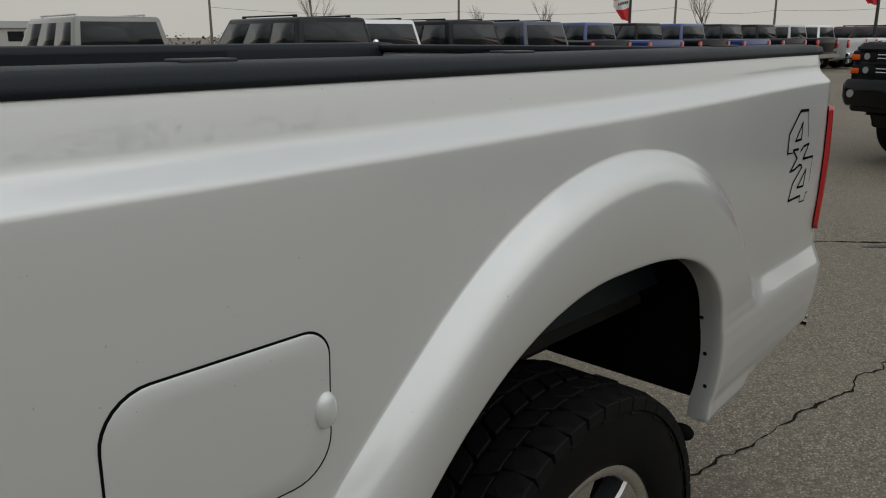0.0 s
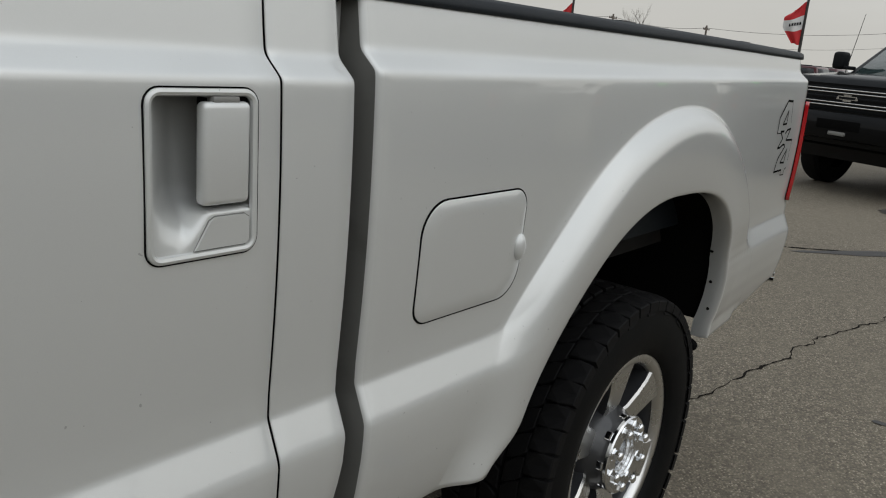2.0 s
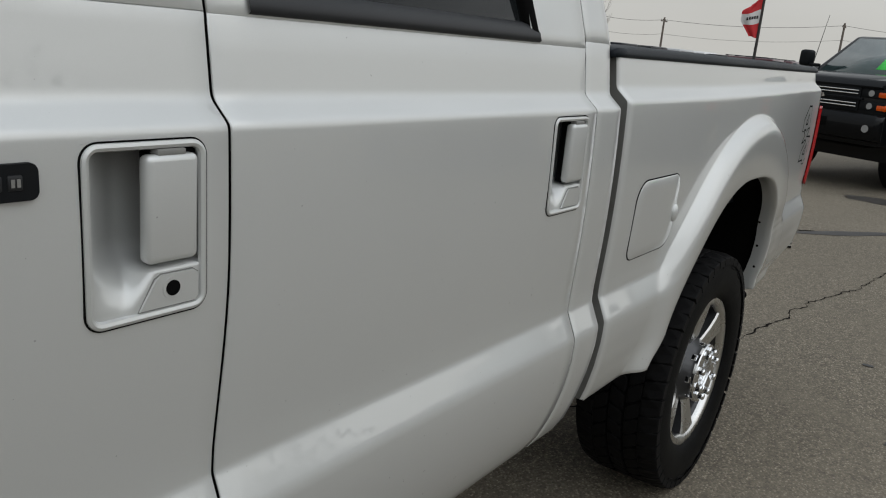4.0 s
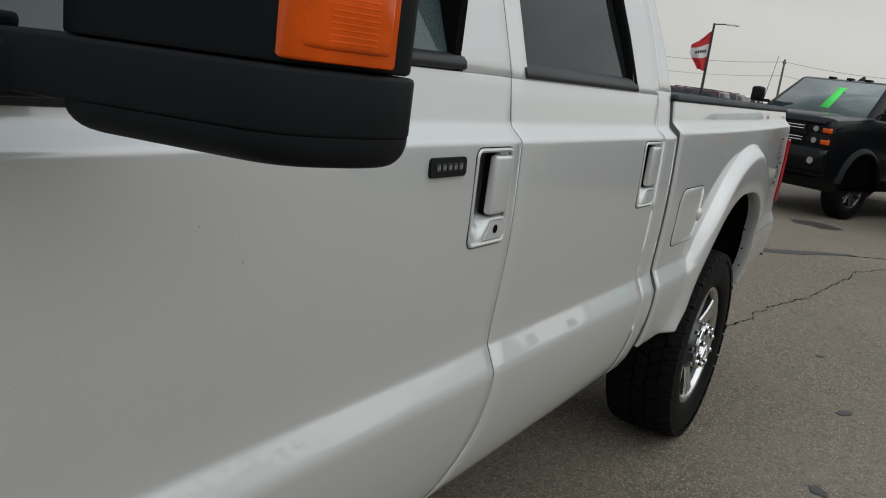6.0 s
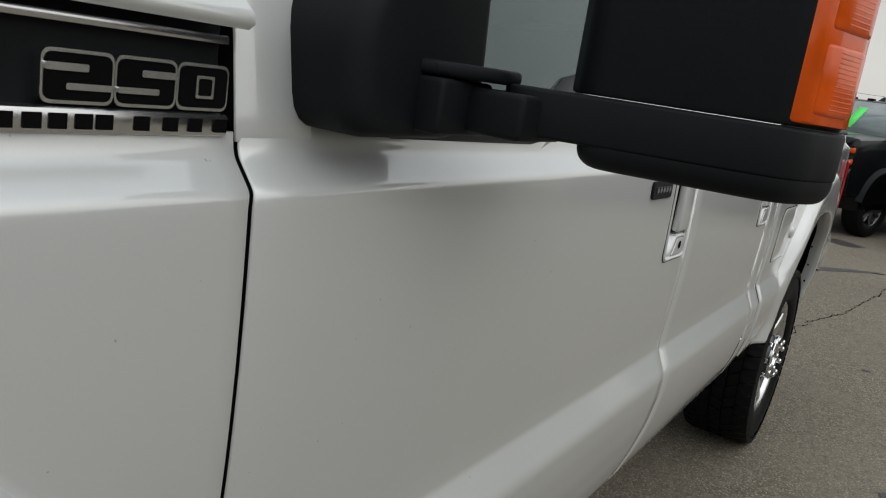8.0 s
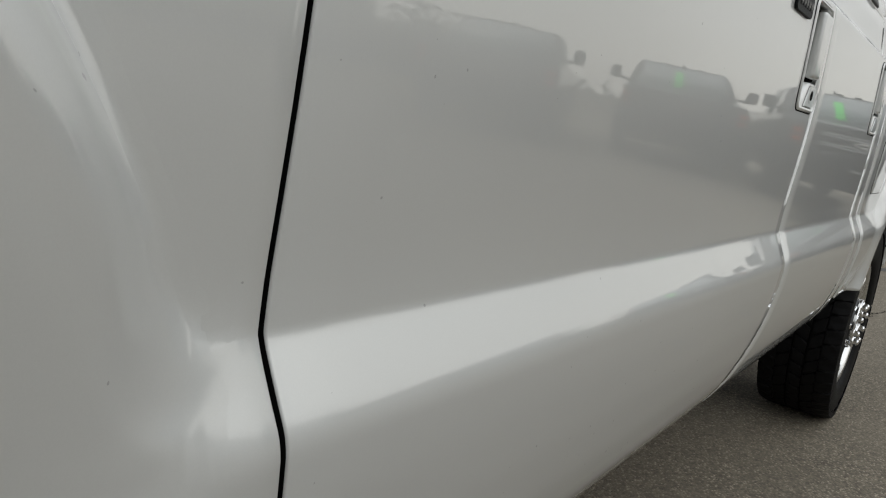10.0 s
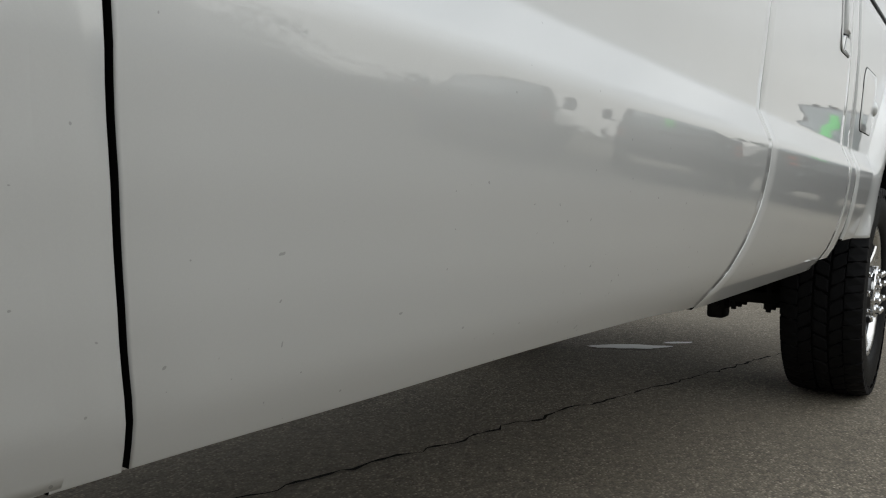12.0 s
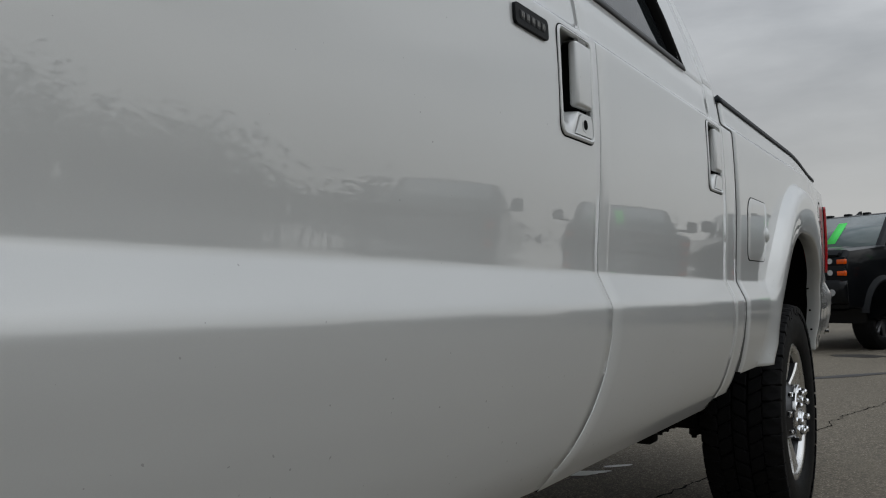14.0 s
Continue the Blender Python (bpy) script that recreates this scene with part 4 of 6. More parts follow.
def build_upper():
    panel("rear_window_frame", lines(XB + 0.0035, XC - 0.0035, 0.06, [-2.03, -1.40]), lines(1.459, 1.93, 0.03, [1.48, 1.86]), lambda z: 0.0, lambda z: 0.004 - 0.02 * smooth01(1.55, 1.9, z), rear_door,
               holes=[rect(-2.03, -1.40, 1.48, 1.86)], flange=0.03)
    pane("rear_window", [(-2.045, 1.475), (-1.385, 1.475), (-1.40, 1.66), (-1.42, 1.87), (-2.045, 1.87)], rear_door, 0.014)
    bm = bmesh.new()
    for x0, x1, z0, z1 in ((-2.04, -1.372, 1.461, 1.49),):
        rowa = [(x0 + (x1 - x0) * i / 12) for i in range(13)]
        prev = None
        for x in rowa:
            col = [bm.verts.new((x, skin(x, z) + d, z)) for z, d in ((z0, -0.001), (z0 + 0.003, -0.005), (z0 + 0.016, -0.004), (z1, 0.004), (z1 + 0.004, 0.016))]
            if prev:
                for k in range(4):
                    bm.faces.new((prev[k], col[k], col[k + 1], prev[k + 1]))
            prev = col
    part("sill_trim", bm, TRIM, rear_door, "dark rubber window sill strip")
    bm = bmesh.new()
    prev = None
    for i in range(13):
        z = 1.465 + 0.4 * i / 12
        xa = -1.374 - 0.06 * (z - 1.46) / 0.4
        col = [bm.verts.new((xa + dx, skin(xa, z) + d, z)) for dx, d in ((0.004, -0.001), (0.0, -0.004), (-0.014, -0.002), (-0.022, 0.004), (-0.024, 0.018))]
        if prev:
            for k in range(4):
                bm.faces.new((prev[k], col[k], col[k + 1], prev[k + 1]))
        prev = col
    part("window_channel", bm, GAP, rear_door)
    # front door window
    panel("front_window_frame", lines(-2.335, XB - 0.0035, 0.04, [-2.283]), lines(1.461, 1.93, 0.03), lambda z: 0.0, lambda z: 0.0, front_door, flange=0.03, holes=[rect(-2.34, -2.283, 1.46, 1.88)], blend=0.05)
    pane("front_window", [(-3.28, 1.376), (-2.86, 1.376), (-2.76, 1.455), (-2.29, 1.462), (-2.29, 1.88), (-2.85, 1.88), (-3.28, 1.52)], front_door, 0.014, SIDEGLASS)
    bm = bmesh.new()
    pts = [(-3.2, 1.384), (-2.88, 1.38), (-2.85, 1.384), (-2.82, 1.398), (-2.78, 1.432), (-2.75, 1.449), (-2.71, 1.456), (-2.6, 1.459), (-2.4, 1.4615), (-2.279, 1.463)]
    prev = None
    for x, z in pts:
        col = [bm.verts.new((x + dx, skin(x, z) + d, z + dz)) for dx, dz, d in ((0, 0, -0.001), (0, 0.003, -0.006), (0, 0.014, -0.005), (0, 0.022, 0.002), (0, 0.026, 0.018))]
        if prev:
            for k in range(4):
                bm.faces.new((prev[k], col[k], col[k + 1], prev[k + 1]))
        prev = col
    part("sill_trim", bm, TRIM, front_door, "dark rubber window sill strip")
    bm = bmesh.new()
    prism(bm, [(-2.303, 1.462), (-2.281, 1.462), (-2.281, 1.88), (-2.303, 1.88)], "y", skin(-2.3, 1.5) - 0.002, skin(-2.3, 1.62) + 0.05)
    part("window_channel", bm, GAP, front_door)
    panel("cab_corner_upper", lines(XC + 0.0035, XD, 0.02), lines(1.472, 1.93, 0.03), lambda z: 0.004 - 0.02 * smooth01(1.55, 1.9, z), lambda z: -0.09 * smooth01(1.47, 1.95, z), truck, blend=0.09)
    corner("rear_edge_upper", XD, 1, 1.47, 1.93, truck, 0.03, 0.9, edge=lambda z: -0.09 * smooth01(1.47, 1.95, z))
    # front pillar and corner of the door
    panel("front_pillar", lines(XA + 0.0035, -3.2, 0.03), lines(1.38, 1.54, 0.02), lambda z: 0.0, lambda z: 0.0, front_door, holes=[lambda x, z: x > -3.315 + (z - 1.38) * 0.6], blend=0.05)
    bm = bmesh.new()
    prism(bm, [(-3.42, 1.50), (-3.34, 1.46), (-2.86, 1.86), (-2.30, 1.88), (-2.30, 1.95), (-2.92, 1.95)], "y", 0.09, 0.16, 0.01)
    part("pillar", bm, WHITE, truck)
    bm = bmesh.new()
    prism(bm, [(0.19, 1.925), (0.26, 1.985), (0.6, 2.01), (1.4, 2.01), (1.74, 1.985), (1.81, 1.925)], "x", -2.95, -1.15, 0.015)
    part("roof", bm, WHITE, truck)
    bm = bmesh.new()
    box(bm, -3.25, -1.16, 0.2, 1.86, 1.38, 1.42)
    box(bm, -1.17, -1.12, 0.25, 1.8, 1.4, 1.93)
    for sx in (-2.75, -1.75):
        for sy in (0.32, 1.18):
            box(bm, sx, sx + 0.16, sy, sy + 0.5, 1.3, 1.62, 0.05)
            box(bm, sx + 0.04, sx + 0.13, sy + 0.12, sy + 0.38, 1.63, 1.8, 0.03)
    part("cabin_interior", bm, INTERIOR, truck, "grey cloth seats and dash")
    bm = bmesh.new()
    prism(bm, [(-3.40, 1.40), (-3.38, 1.40), (-2.93, 1.93), (-2.95, 1.95)], "y", 0.16, 1.84)
    part("windscreen", bm, CLEAR, truck)
    bm = bmesh.new()
    prism(bm, [(-2.0, 1.48), (-1.4, 1.48), (-1.42, 1.86), (-2.02, 1.86)], "y", 1.9, 1.905)
    part("far_window", bm, TINT, truck)


build_upper()


def build_hood_and_badge():
    # hood side above the vent, vent panel and badge
    verts, faces = [], []
    xs = lines(-4.7, -3.417, 0.06)
    sec = [(0.012, 1.4655), (0.006, 1.470), (0.008, 1.478), (0.035, 1.50), (0.12, 1.535), (0.4, 1.56), (1.0, 1.57)]
    for x in xs:
        fall = 0.14 * smooth01(-3.9, -4.8, x)
        for y, z in sec:
            verts.append((x, y + skin(x, 1.38) - 0.03, z - fall * (z - 1.3) * 3))
    w = len(sec)
    for i in range(len(xs) - 1):
        for k in range(w - 1):
            faces.append((i * w + k, i * w + k + 1, (i + 1) * w + k + 1, (i + 1) * w + k))
    link_mesh("hood", verts, faces, WHITE, truck)
    vent = sheet("fender_vent", rounded(-3.86, -3.4185, 1.381, 1.467, 0.004), -0.004, BLACK, fender, "black side vent panel with chrome badge", flat=True)
    y = skin(-3.64, 1.424) + 0.004
    bm = bmesh.new()
    box(bm, -3.86, -3.4195, y - 0.012, y, 1.452, 1.459, 0.002)
    part("chrome_strip", bm, SATIN, vent)
    bm = bmesh.new()
    box(bm, -3.86, -3.4155, y - 0.014, y, 1.3825, 1.4, 0.003)
    low = part("chrome_plate", bm, SATIN, vent)
    for xc in (-3.424, -3.4477, -3.4697, -3.494, -3.523, -3.538, -3.556, -3.573, -3.591):
        bm = bmesh.new()
        box(bm, xc - 0.0058, xc + 0.0058, y - 0.0152, y - 0.013, 1.3865, 1.3965)
        part("letter_bar", bm, GAP, low)

    # the number 250: square black digits with chrome edges and slots
    def slab(name, x0, x1, z0, z1, r, dy0, dy1, mat, owner):
        bm = bmesh.new()
        prism(bm, rounded(x0, x1, z0, z1, r, 3), "y", y - dy1, y - dy0)
        return part(name, bm, mat, owner)
    for x0, x1, slots in ((-3.564, -3.516, ((0.0, 0.62, 0.62, 0.78), (0.3, 1.0, 0.24, 0.38))), (-3.512, -3.465, ((0.38, 1.0, 0.62, 0.78), (0.0, 0.7, 0.24, 0.38))), (-3.461, -3.4165, ())):
        z0, z1 = 1.4035, 1.4345
        edge = slab("digit", x0 - 0.0018, x1 + 0.0018, z0 - 0.0018, z1 + 0.0018, 0.006, 0.0, 0.009, SATIN, vent)
        slab("digit_face", x0 + 0.0006, x1 - 0.0006, z0 + 0.0006, z1 - 0.0006, 0.005, 0.005, 0.0102, GAP, edge)
        w, h = x1 - x0, z1 - z0
        for a, b, c, d in slots:
            slab("digit_slot", x0 + a * w, x0 + b * w, z0 + c * h, z0 + d * h, 0.0012, 0.006, 0.0112, SATIN, edge)
        if not slots:
            slab("digit_slot", x0 + 0.31 * w, x0 + 0.69 * w, z0 + 0.24 * h, z0 + 0.78 * h, 0.0012, 0.006, 0.0112, SATIN, edge)
            slab("digit_eye", x0 + 0.37 * w, x0 + 0.63 * w, z0 + 0.31 * h, z0 + 0.71 * h, 0.0012, 0.006, 0.0118, GAP, edge)


build_hood_and_badge()


def filleted(pts, r, k=4):
    """A closed outline with its corners rounded by about r."""
    out, n = [], len(pts)
    for i in range(n):
        p, a, b = Vector(pts[i]), Vector(pts[i - 1]), Vector(pts[(i + 1) % n])
        ra, rb = min(r, (a - p).length * 0.48), min(r, (b - p).length * 0.48)
        q0, q1 = p + (a - p).normalized() * ra, p + (b - p).normalized() * rb
        for j in range(k + 1):
            t = j / k
            out.append(tuple(q0 * (1 - t) ** 2 + p * (2 * t * (1 - t)) + q1 * t * t))
    return out


def tray(bm, outline, z_top, z_low, r, k=7, axis="z"):
    """An outline drawn from z_top to z_low along an axis, its far edge rolled in by r."""
    n = len(outline)
    cx, cy = sum(p[0] for p in outline) / n, sum(p[1] for p in outline) / n
    half = min(max(p[0] for p in outline) - cx, max(p[1] for p in outline) - cy)
    rings = []
    for j in range(k + 2):
        a = math.pi / 2 * max(j - 1, 0) / k
        z = z_top if j == 0 else z_low + r * (1 - math.sin(a))
        put = (lambda x, y: (x, y, z)) if axis == "z" else (lambda x, y: (x, z, y))
        f = 1 - r * (1 - math.cos(a)) / half
        rings.append([bm.verts.new(put(cx + (x - cx) * f, cy + (y - cy) * (1 - (1 - f) * 0.5))) for x, y in outline])
    fs = [bm.faces.new(rings[0]), bm.faces.new(rings[-1][::-1])]
    for p, q in zip(rings, rings[1:]):
        for i in range(n):
            fs.append(bm.faces.new((p[i], p[(i + 1) % n], q[(i + 1) % n], q[i])))
    bmesh.ops.recalc_face_normals(bm, faces=fs)


def build_mirror():
    m = new("side_mirror")
    m.location = (0.036, 0.004, 0.0)
    m.parent = truck
    tagged(m, "black telescoping tow mirror with amber lamp")
    bm = bmesh.new()
    # sail base: a soft block in the corner of the window
    tray(bm, filleted([(-3.374, 1.392), (-3.20, 1.392), (-3.16, 1.43), (-3.175, 1.56), (-3.22, 1.60), (-3.32, 1.57), (-3.378, 1.49)], 0.03), 0.055, -0.035, 0.022, axis="y")
    part("base", bm, BLACK, m)
    bm = bmesh.new()
    box(bm, -3.29, -3.2, -0.062, 0.0, 1.402, 1.452, 0.005, 3)
    part("hinge_block", bm, BLACK, m)
    bm = bmesh.new()
    prism(bm, filleted([(-3.30, 0.0), (-3.285, -0.055), (-3.225, -0.088), (-3.17, -0.08), (-3.17, 0.0)], 0.02), "z", 1.4535, 1.467, 0.005, 3)
    part("hinge_plate", bm, BLACK, m)
    bm = bmesh.new()
    box(bm, -3.245, -3.15, -0.12, -0.05, 1.406, 1.448, 0.006, 3)
    part("link", bm, BLACK, m)
    # the long arm that carries the head, and the shell under its outer part
    plan = [(-3.222, -0.092), (-3.196, -0.15), (-3.156, -0.335), (-3.07, -0.362), (-3.02, -0.354), (-3.012, -0.1), (-3.06, -0.07), (-3.19, -0.065)]
    bm = bmesh.new()
    prism(bm, filleted(plan, 0.034, 6), "z", 1.4105, 1.4562, 0.004, 3)
    part("arm", bm, BLACK, m)
    bm = bmesh.new()
    tray(bm, filleted([(-3.196, -0.145), (-3.157, -0.334), (-3.07, -0.361), (-3.02, -0.353), (-3.013, -0.145)], 0.034, 6), 1.4115, 1.389, 0.02)
    part("lower_shell", bm, BLACK, m)
    bm = bmesh.new()
    prism(bm, filleted([(-3.193, -0.148), (-3.152, -0.33), (-3.07, -0.356), (-3.022, -0.35), (-3.014, -0.12), (-3.03, -0.105), (-3.12, -0.105)], 0.024, 5), "z", 1.4572, 1.83, 0.004, 2)
    head = part("housing", bm, BLACK, m)
    # amber lamp, wrapped round the outer front corner
    wrap = [(-3.151, -0.3185), (-3.146, -0.336), (-3.13, -0.3445), (-3.085, -0.3585), (-3.068, -0.3605), (-3.068, -0.335), (-3.12, -0.32)]
    bm = bmesh.new()
    prism(bm, wrap, "z", 1.4605, 1.625, 0.003, 2)
    lamp = part("amber_lamp", bm, AMBER, head, "amber marker lens")

    def inset(k, out):
        """The lens outline drawn in along its face by the factor k and moved out of it."""
        along, out_of = Vector((0.96, -0.28)), Vector((-0.28, -0.96))
        mid = Vector((-3.108, -0.34))
        return [tuple(mid + along * ((Vector(q) - mid).dot(along) * k) + out_of * ((Vector(q) - mid).dot(out_of) + out)) for q in wrap]
    for zc, h in ((1.499, 0.03), (1.574, 0.034)):
        bm = bmesh.new()
        prism(bm, inset(0.86, 0.003), "z", zc - h, zc + h, 0.004, 3)
        cell = part("lens_cell", bm, AMBER, lamp)
        for k in range(13):
            bm = bmesh.new()
            z = zc - h * 0.8 + k * h * 1.6 / 12
            prism(bm, inset(0.76, 0.0032), "z", z - 0.0008, z + 0.0008, 0.0003, 1)
            part("lens_rib", bm, AMBER, cell)
    bm = bmesh.new()
    box(bm, -3.018, -3.008, -0.33, -0.125, 1.50, 1.80, 0.003)
    part("mirror_glass", bm, CHROME, m)


build_mirror()


# wheel housings, frame and axle
def build_under():
    for cx, front in ((0.0, False), (FRONT_AXLE, True)):
        verts, faces = [], []
        n = 28
        for i in range(n + 1):
            th = radians(19 + 142 * i / n)
            r = arch_edge(th, cx, front) + 0.012
            for y in (0.03, 0.2, 0.62):
                verts.append((cx - 0.05 * (not front) + r * math.cos(th), y, 0.47 + r * math.sin(th)))
        for i in range(n):
            for k in range(2):
                faces.append((i * 3 + k, i * 3 + k + 1, (i + 1) * 3 + k + 1, (i + 1) * 3 + k))
        # near-black housing and wall carry the arch's deep shade in their colour
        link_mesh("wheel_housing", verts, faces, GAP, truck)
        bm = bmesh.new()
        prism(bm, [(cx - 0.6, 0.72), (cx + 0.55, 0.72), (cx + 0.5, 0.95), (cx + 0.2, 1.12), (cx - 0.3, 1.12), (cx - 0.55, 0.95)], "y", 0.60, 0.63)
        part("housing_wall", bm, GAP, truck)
        bm = bmesh.new()
        cyl(bm, (cx, 0.25, 0.405), (cx, 1.75, 0.405), 0.055, seg=20)
        ball(bm, (cx, 1.0, 0.405), 0.17, 0.16, 0.17)
        part("axle", bm, UNDER, truck)
        bm = bmesh.new()
        for k in range(5):
            L = 0.75 - 0.12 * k
            box(bm, cx - L, cx + L, 0.42, 0.50, 0.50 - k * 0.014, 0.512 - k * 0.014, 0.002)
        part("leaf_spring", bm, UNDER, truck)
        bm = bmesh.new()
        box(bm, cx - 0.16, cx + 0.1, 0.38, 0.56, 0.335, 0.385, 0.006)
        for dx in (-0.15, -0.06, 0.03):
            for y in (0.40, 0.54):
                cyl(bm, (cx + dx, y, 0.30), (cx + dx, y, 0.56), 0.011, seg=8)
                cyl(bm, (cx + dx, y, 0.312), (cx + dx, y, 0.335), 0.02, seg=6)
        part("spring_plate", bm, UNDER, truck)
        bm = bmesh.new()
        box(bm, cx - 0.13, cx - 0.03, 0.585, 0.66, 0.25, 0.335, 0.012)
        cyl(bm, (cx - 0.08, 0.60, 0.30), (cx - 0.22, 0.62, 0.85), 0.035, seg=14)
        cyl(bm, (cx - 0.145, 0.62, 0.31), (cx - 0.015, 0.62, 0.31), 0.016, seg=8)
        part("shock_absorber", bm, UNDER, truck)
    bm = bmesh.new()
    for y in (0.5, 1.42):
        box(bm, -4.7, 1.15, y, y + 0.08, 0.66, 0.82, 0.01)
    box(bm, -3.3, -1.1, 0.12, 1.88, 0.66, 0.70)
    box(bm, -1.0, 1.15, 0.2, 1.8, 0.88, 0.94)
    box(bm, -2.3, -1.1, 0.75, 1.2, 0.55, 0.66, 0.04)
    part("frame", bm, UNDER, truck)
    bm = bmesh.new()
    cyl(bm, (-3.0, 1.45, 0.56), (1.0, 1.45, 0.56), 0.045)
    cyl(bm, (-3.4, 1.0, 0.5), (0.0, 1.0, 0.45), 0.05)
    part("exhaust_and_shaft", bm, UNDER, truck)
    # bolt holes in the lip of the rear flare, rubber buffer at its foot
    for th in (24, 32, 41):
        bm = bmesh.new()
        t = radians(th)
        r = arch_edge(t, 0, False) - 0.005
        x, z = -0.05 + r * math.cos(t), 0.47 + r * math.sin(t)
        cyl(bm, (x + 0.004 * math.cos(t), 0.036, z), (x - 0.0008 * math.cos(t), 0.036, z), 0.005, seg=10)
        part("clip_hole", bm, GAP, truck)
    bm = bmesh.new()
    ball(bm, (0.43, 0.06, 0.60), 0.02, 0.03, 0.02)
    part("rubber_buffer", bm, GAP, truck)
    bm = bmesh.new()
    for bz in (0.685, 0.662):
        cyl(bm, (1.196, 0.12, bz), (1.196, 0.055, bz), 0.008, seg=10)
        cyl(bm, (1.196, 0.09, bz), (1.196, 0.075, bz), 0.015, seg=6)
    part("bumper_bolt", bm, CHROME, truck)
    # bolted tab under the rear foot of the front fender
    bm = bmesh.new()
    prism(bm, [(-3.56, 0.622), (-3.41, 0.622), (-3.432, 0.608), (-3.463, 0.599), (-3.475, 0.591), (-3.498, 0.585), (-3.56, 0.582)], "y", 0.0385, 0.0435, 0.0015)
    tab = part("fender_tab", bm, WHITE, truck)
    bm = bmesh.new()
    prism(bm, [(-3.62, 0.6), (-3.44, 0.6045), (-3.405, 0.6068), (-3.405, 0.608), (-3.62, 0.608)], "y", 0.0372, 0.045, 0.0006)
    part("fender_fold", bm, WHITE, truck)
    bm = bmesh.new()
    cyl(bm, (-3.476, 0.0385, 0.6005), (-3.476, 0.037, 0.6005), 0.0068, seg=20)
    cyl(bm, (-3.476, 0.038, 0.6005), (-3.476, 0.033, 0.6005), 0.0042, seg=6)
    cyl(bm, (-3.476, 0.0335, 0.6005), (-3.476, 0.0305, 0.6005), 0.0022, seg=10)
    part("bolt", bm, SEAL, tab, "zinc-plated bolt")
    # black strip added in the cab to bed gap as its deep shade
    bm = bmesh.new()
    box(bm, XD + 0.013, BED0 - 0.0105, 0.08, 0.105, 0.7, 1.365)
    part("gap_shade_strip", bm, GAP, truck, "black strip standing in for the deep shade between cab and bed")
    bm = bmesh.new()
    box(bm, XD + 0.014, BED0 - 0.0105, 0.075, 0.12, 1.375, 1.448, 0.004)
    part("gap_filler", bm, WHITE, truck)


build_under()


# ---- other vehicles ----
LAMPHEAD = surface("pale_lamp_head", (0.75, 0.75, 0.73), 0.4)
GREEN = surface("neon_green_card", (0.08, 0.75, 0.12), 0.6, vary=0.05)
LAMPGLASS = surface("clear_lamp_lens", (0.35, 0.36, 0.37), 0.12, metal=0.4, coat=1.0)
PAINTS = {k: paint("paint_" + k, c, 0.35, coat=0.7 if k in ("black", "charcoal") else 1.0, ior=1.3 if k in ("black", "charcoal") else 1.5, spec=0.05 if k in ("black", "charcoal") else 0.3) for k, c in {
    "black": (0.004, 0.0045, 0.0055), "charcoal": (0.01, 0.011, 0.013), "champagne": (0.17, 0.17, 0.155), "white": (0.7, 0.7, 0.7), "navy": (0.012, 0.018, 0.045),
    "blue": (0.01, 0.035, 0.16), "maroon": (0.06, 0.01, 0.015), "silver": (0.42, 0.43, 0.44)}.items()}


def soft_prism(bm, outline, half, edge=0.05, bulge=0.0):
    """A side outline of (x, z) drawn across the width, its outer edges rounded in."""
    n = len(outline)
    cx, cz = sum(p[0] for p in outline) / n, sum(p[1] for p in outline) / n

    def ring(y, inset):
        out = []
        for i, (x, z) in enumerate(outline):
            (xa, za), (xb, zb) = outline[i - 1], outline[(i + 1) % n]
            d = Vector((zb - za, xa - xb))
            d = d.normalized() if d.length > 1e-6 else Vector((0, 0))
            out.append(bm.verts.new((x - d.x * inset, y, z - d.y * inset)))
        return out
    area = sum(outline[i - 1][0] * outline[i][1] - outline[i][0] * outline[i - 1][1] for i in range(n))
    sg = 1 if area > 0 else -1
    rings = [ring(-half, sg * edge), ring(-half + edge * 0.25, sg * edge * 0.4), ring(-half + edge, 0.0), ring(half - edge, 0.0), ring(half - edge * 0.25, sg * edge * 0.4), ring(half, sg * edge)]
    fs = [bm.faces.new(rings[0]), bm.faces.new(rings[-1][::-1])]
    for a, b in zip(rings, rings[1:]):
        for i in range(n):
            fs.append(bm.faces.new((a[i], a[(i + 1) % n], b[(i + 1) % n], b[i])))
    bmesh.ops.recalc_face_normals(bm, faces=fs)


def arc(cx, cz, r, a0, a1, n=9):
    return [(cx + r * math.cos(radians(a0 + (a1 - a0) * i / n)), cz + r * math.sin(radians(a0 + (a1 - a0) * i / n))) for i in range(n + 1)]


def hull(bm, low, high, z0, z1, bevel=0.05):
    """A greenhouse: rectangles (x_rear, x_front, half width) at two heights."""
    vs = []
    for (xa, xb, h), z in ((low, z0), (high, z1)):
        vs.append([bm.verts.new(p) for p in ((xa, -h, z), (xb, -h, z), (xb, h, z), (xa, h, z))])
    a, b = vs
    fs = [bm.faces.new(a[::-1]), bm.faces.new(b)]
    for i in range(4):
        fs.append(bm.faces.new((a[i], a[(i + 1) % 4], b[(i + 1) % 4], b[i])))
    bmesh.ops.recalc_face_normals(bm, faces=fs)
    if bevel:
        bmesh.ops.bevel(bm, geom=list({e for f in fs for e in f.edges}), offset=bevel, segments=3, affect="EDGES", profile=0.5)


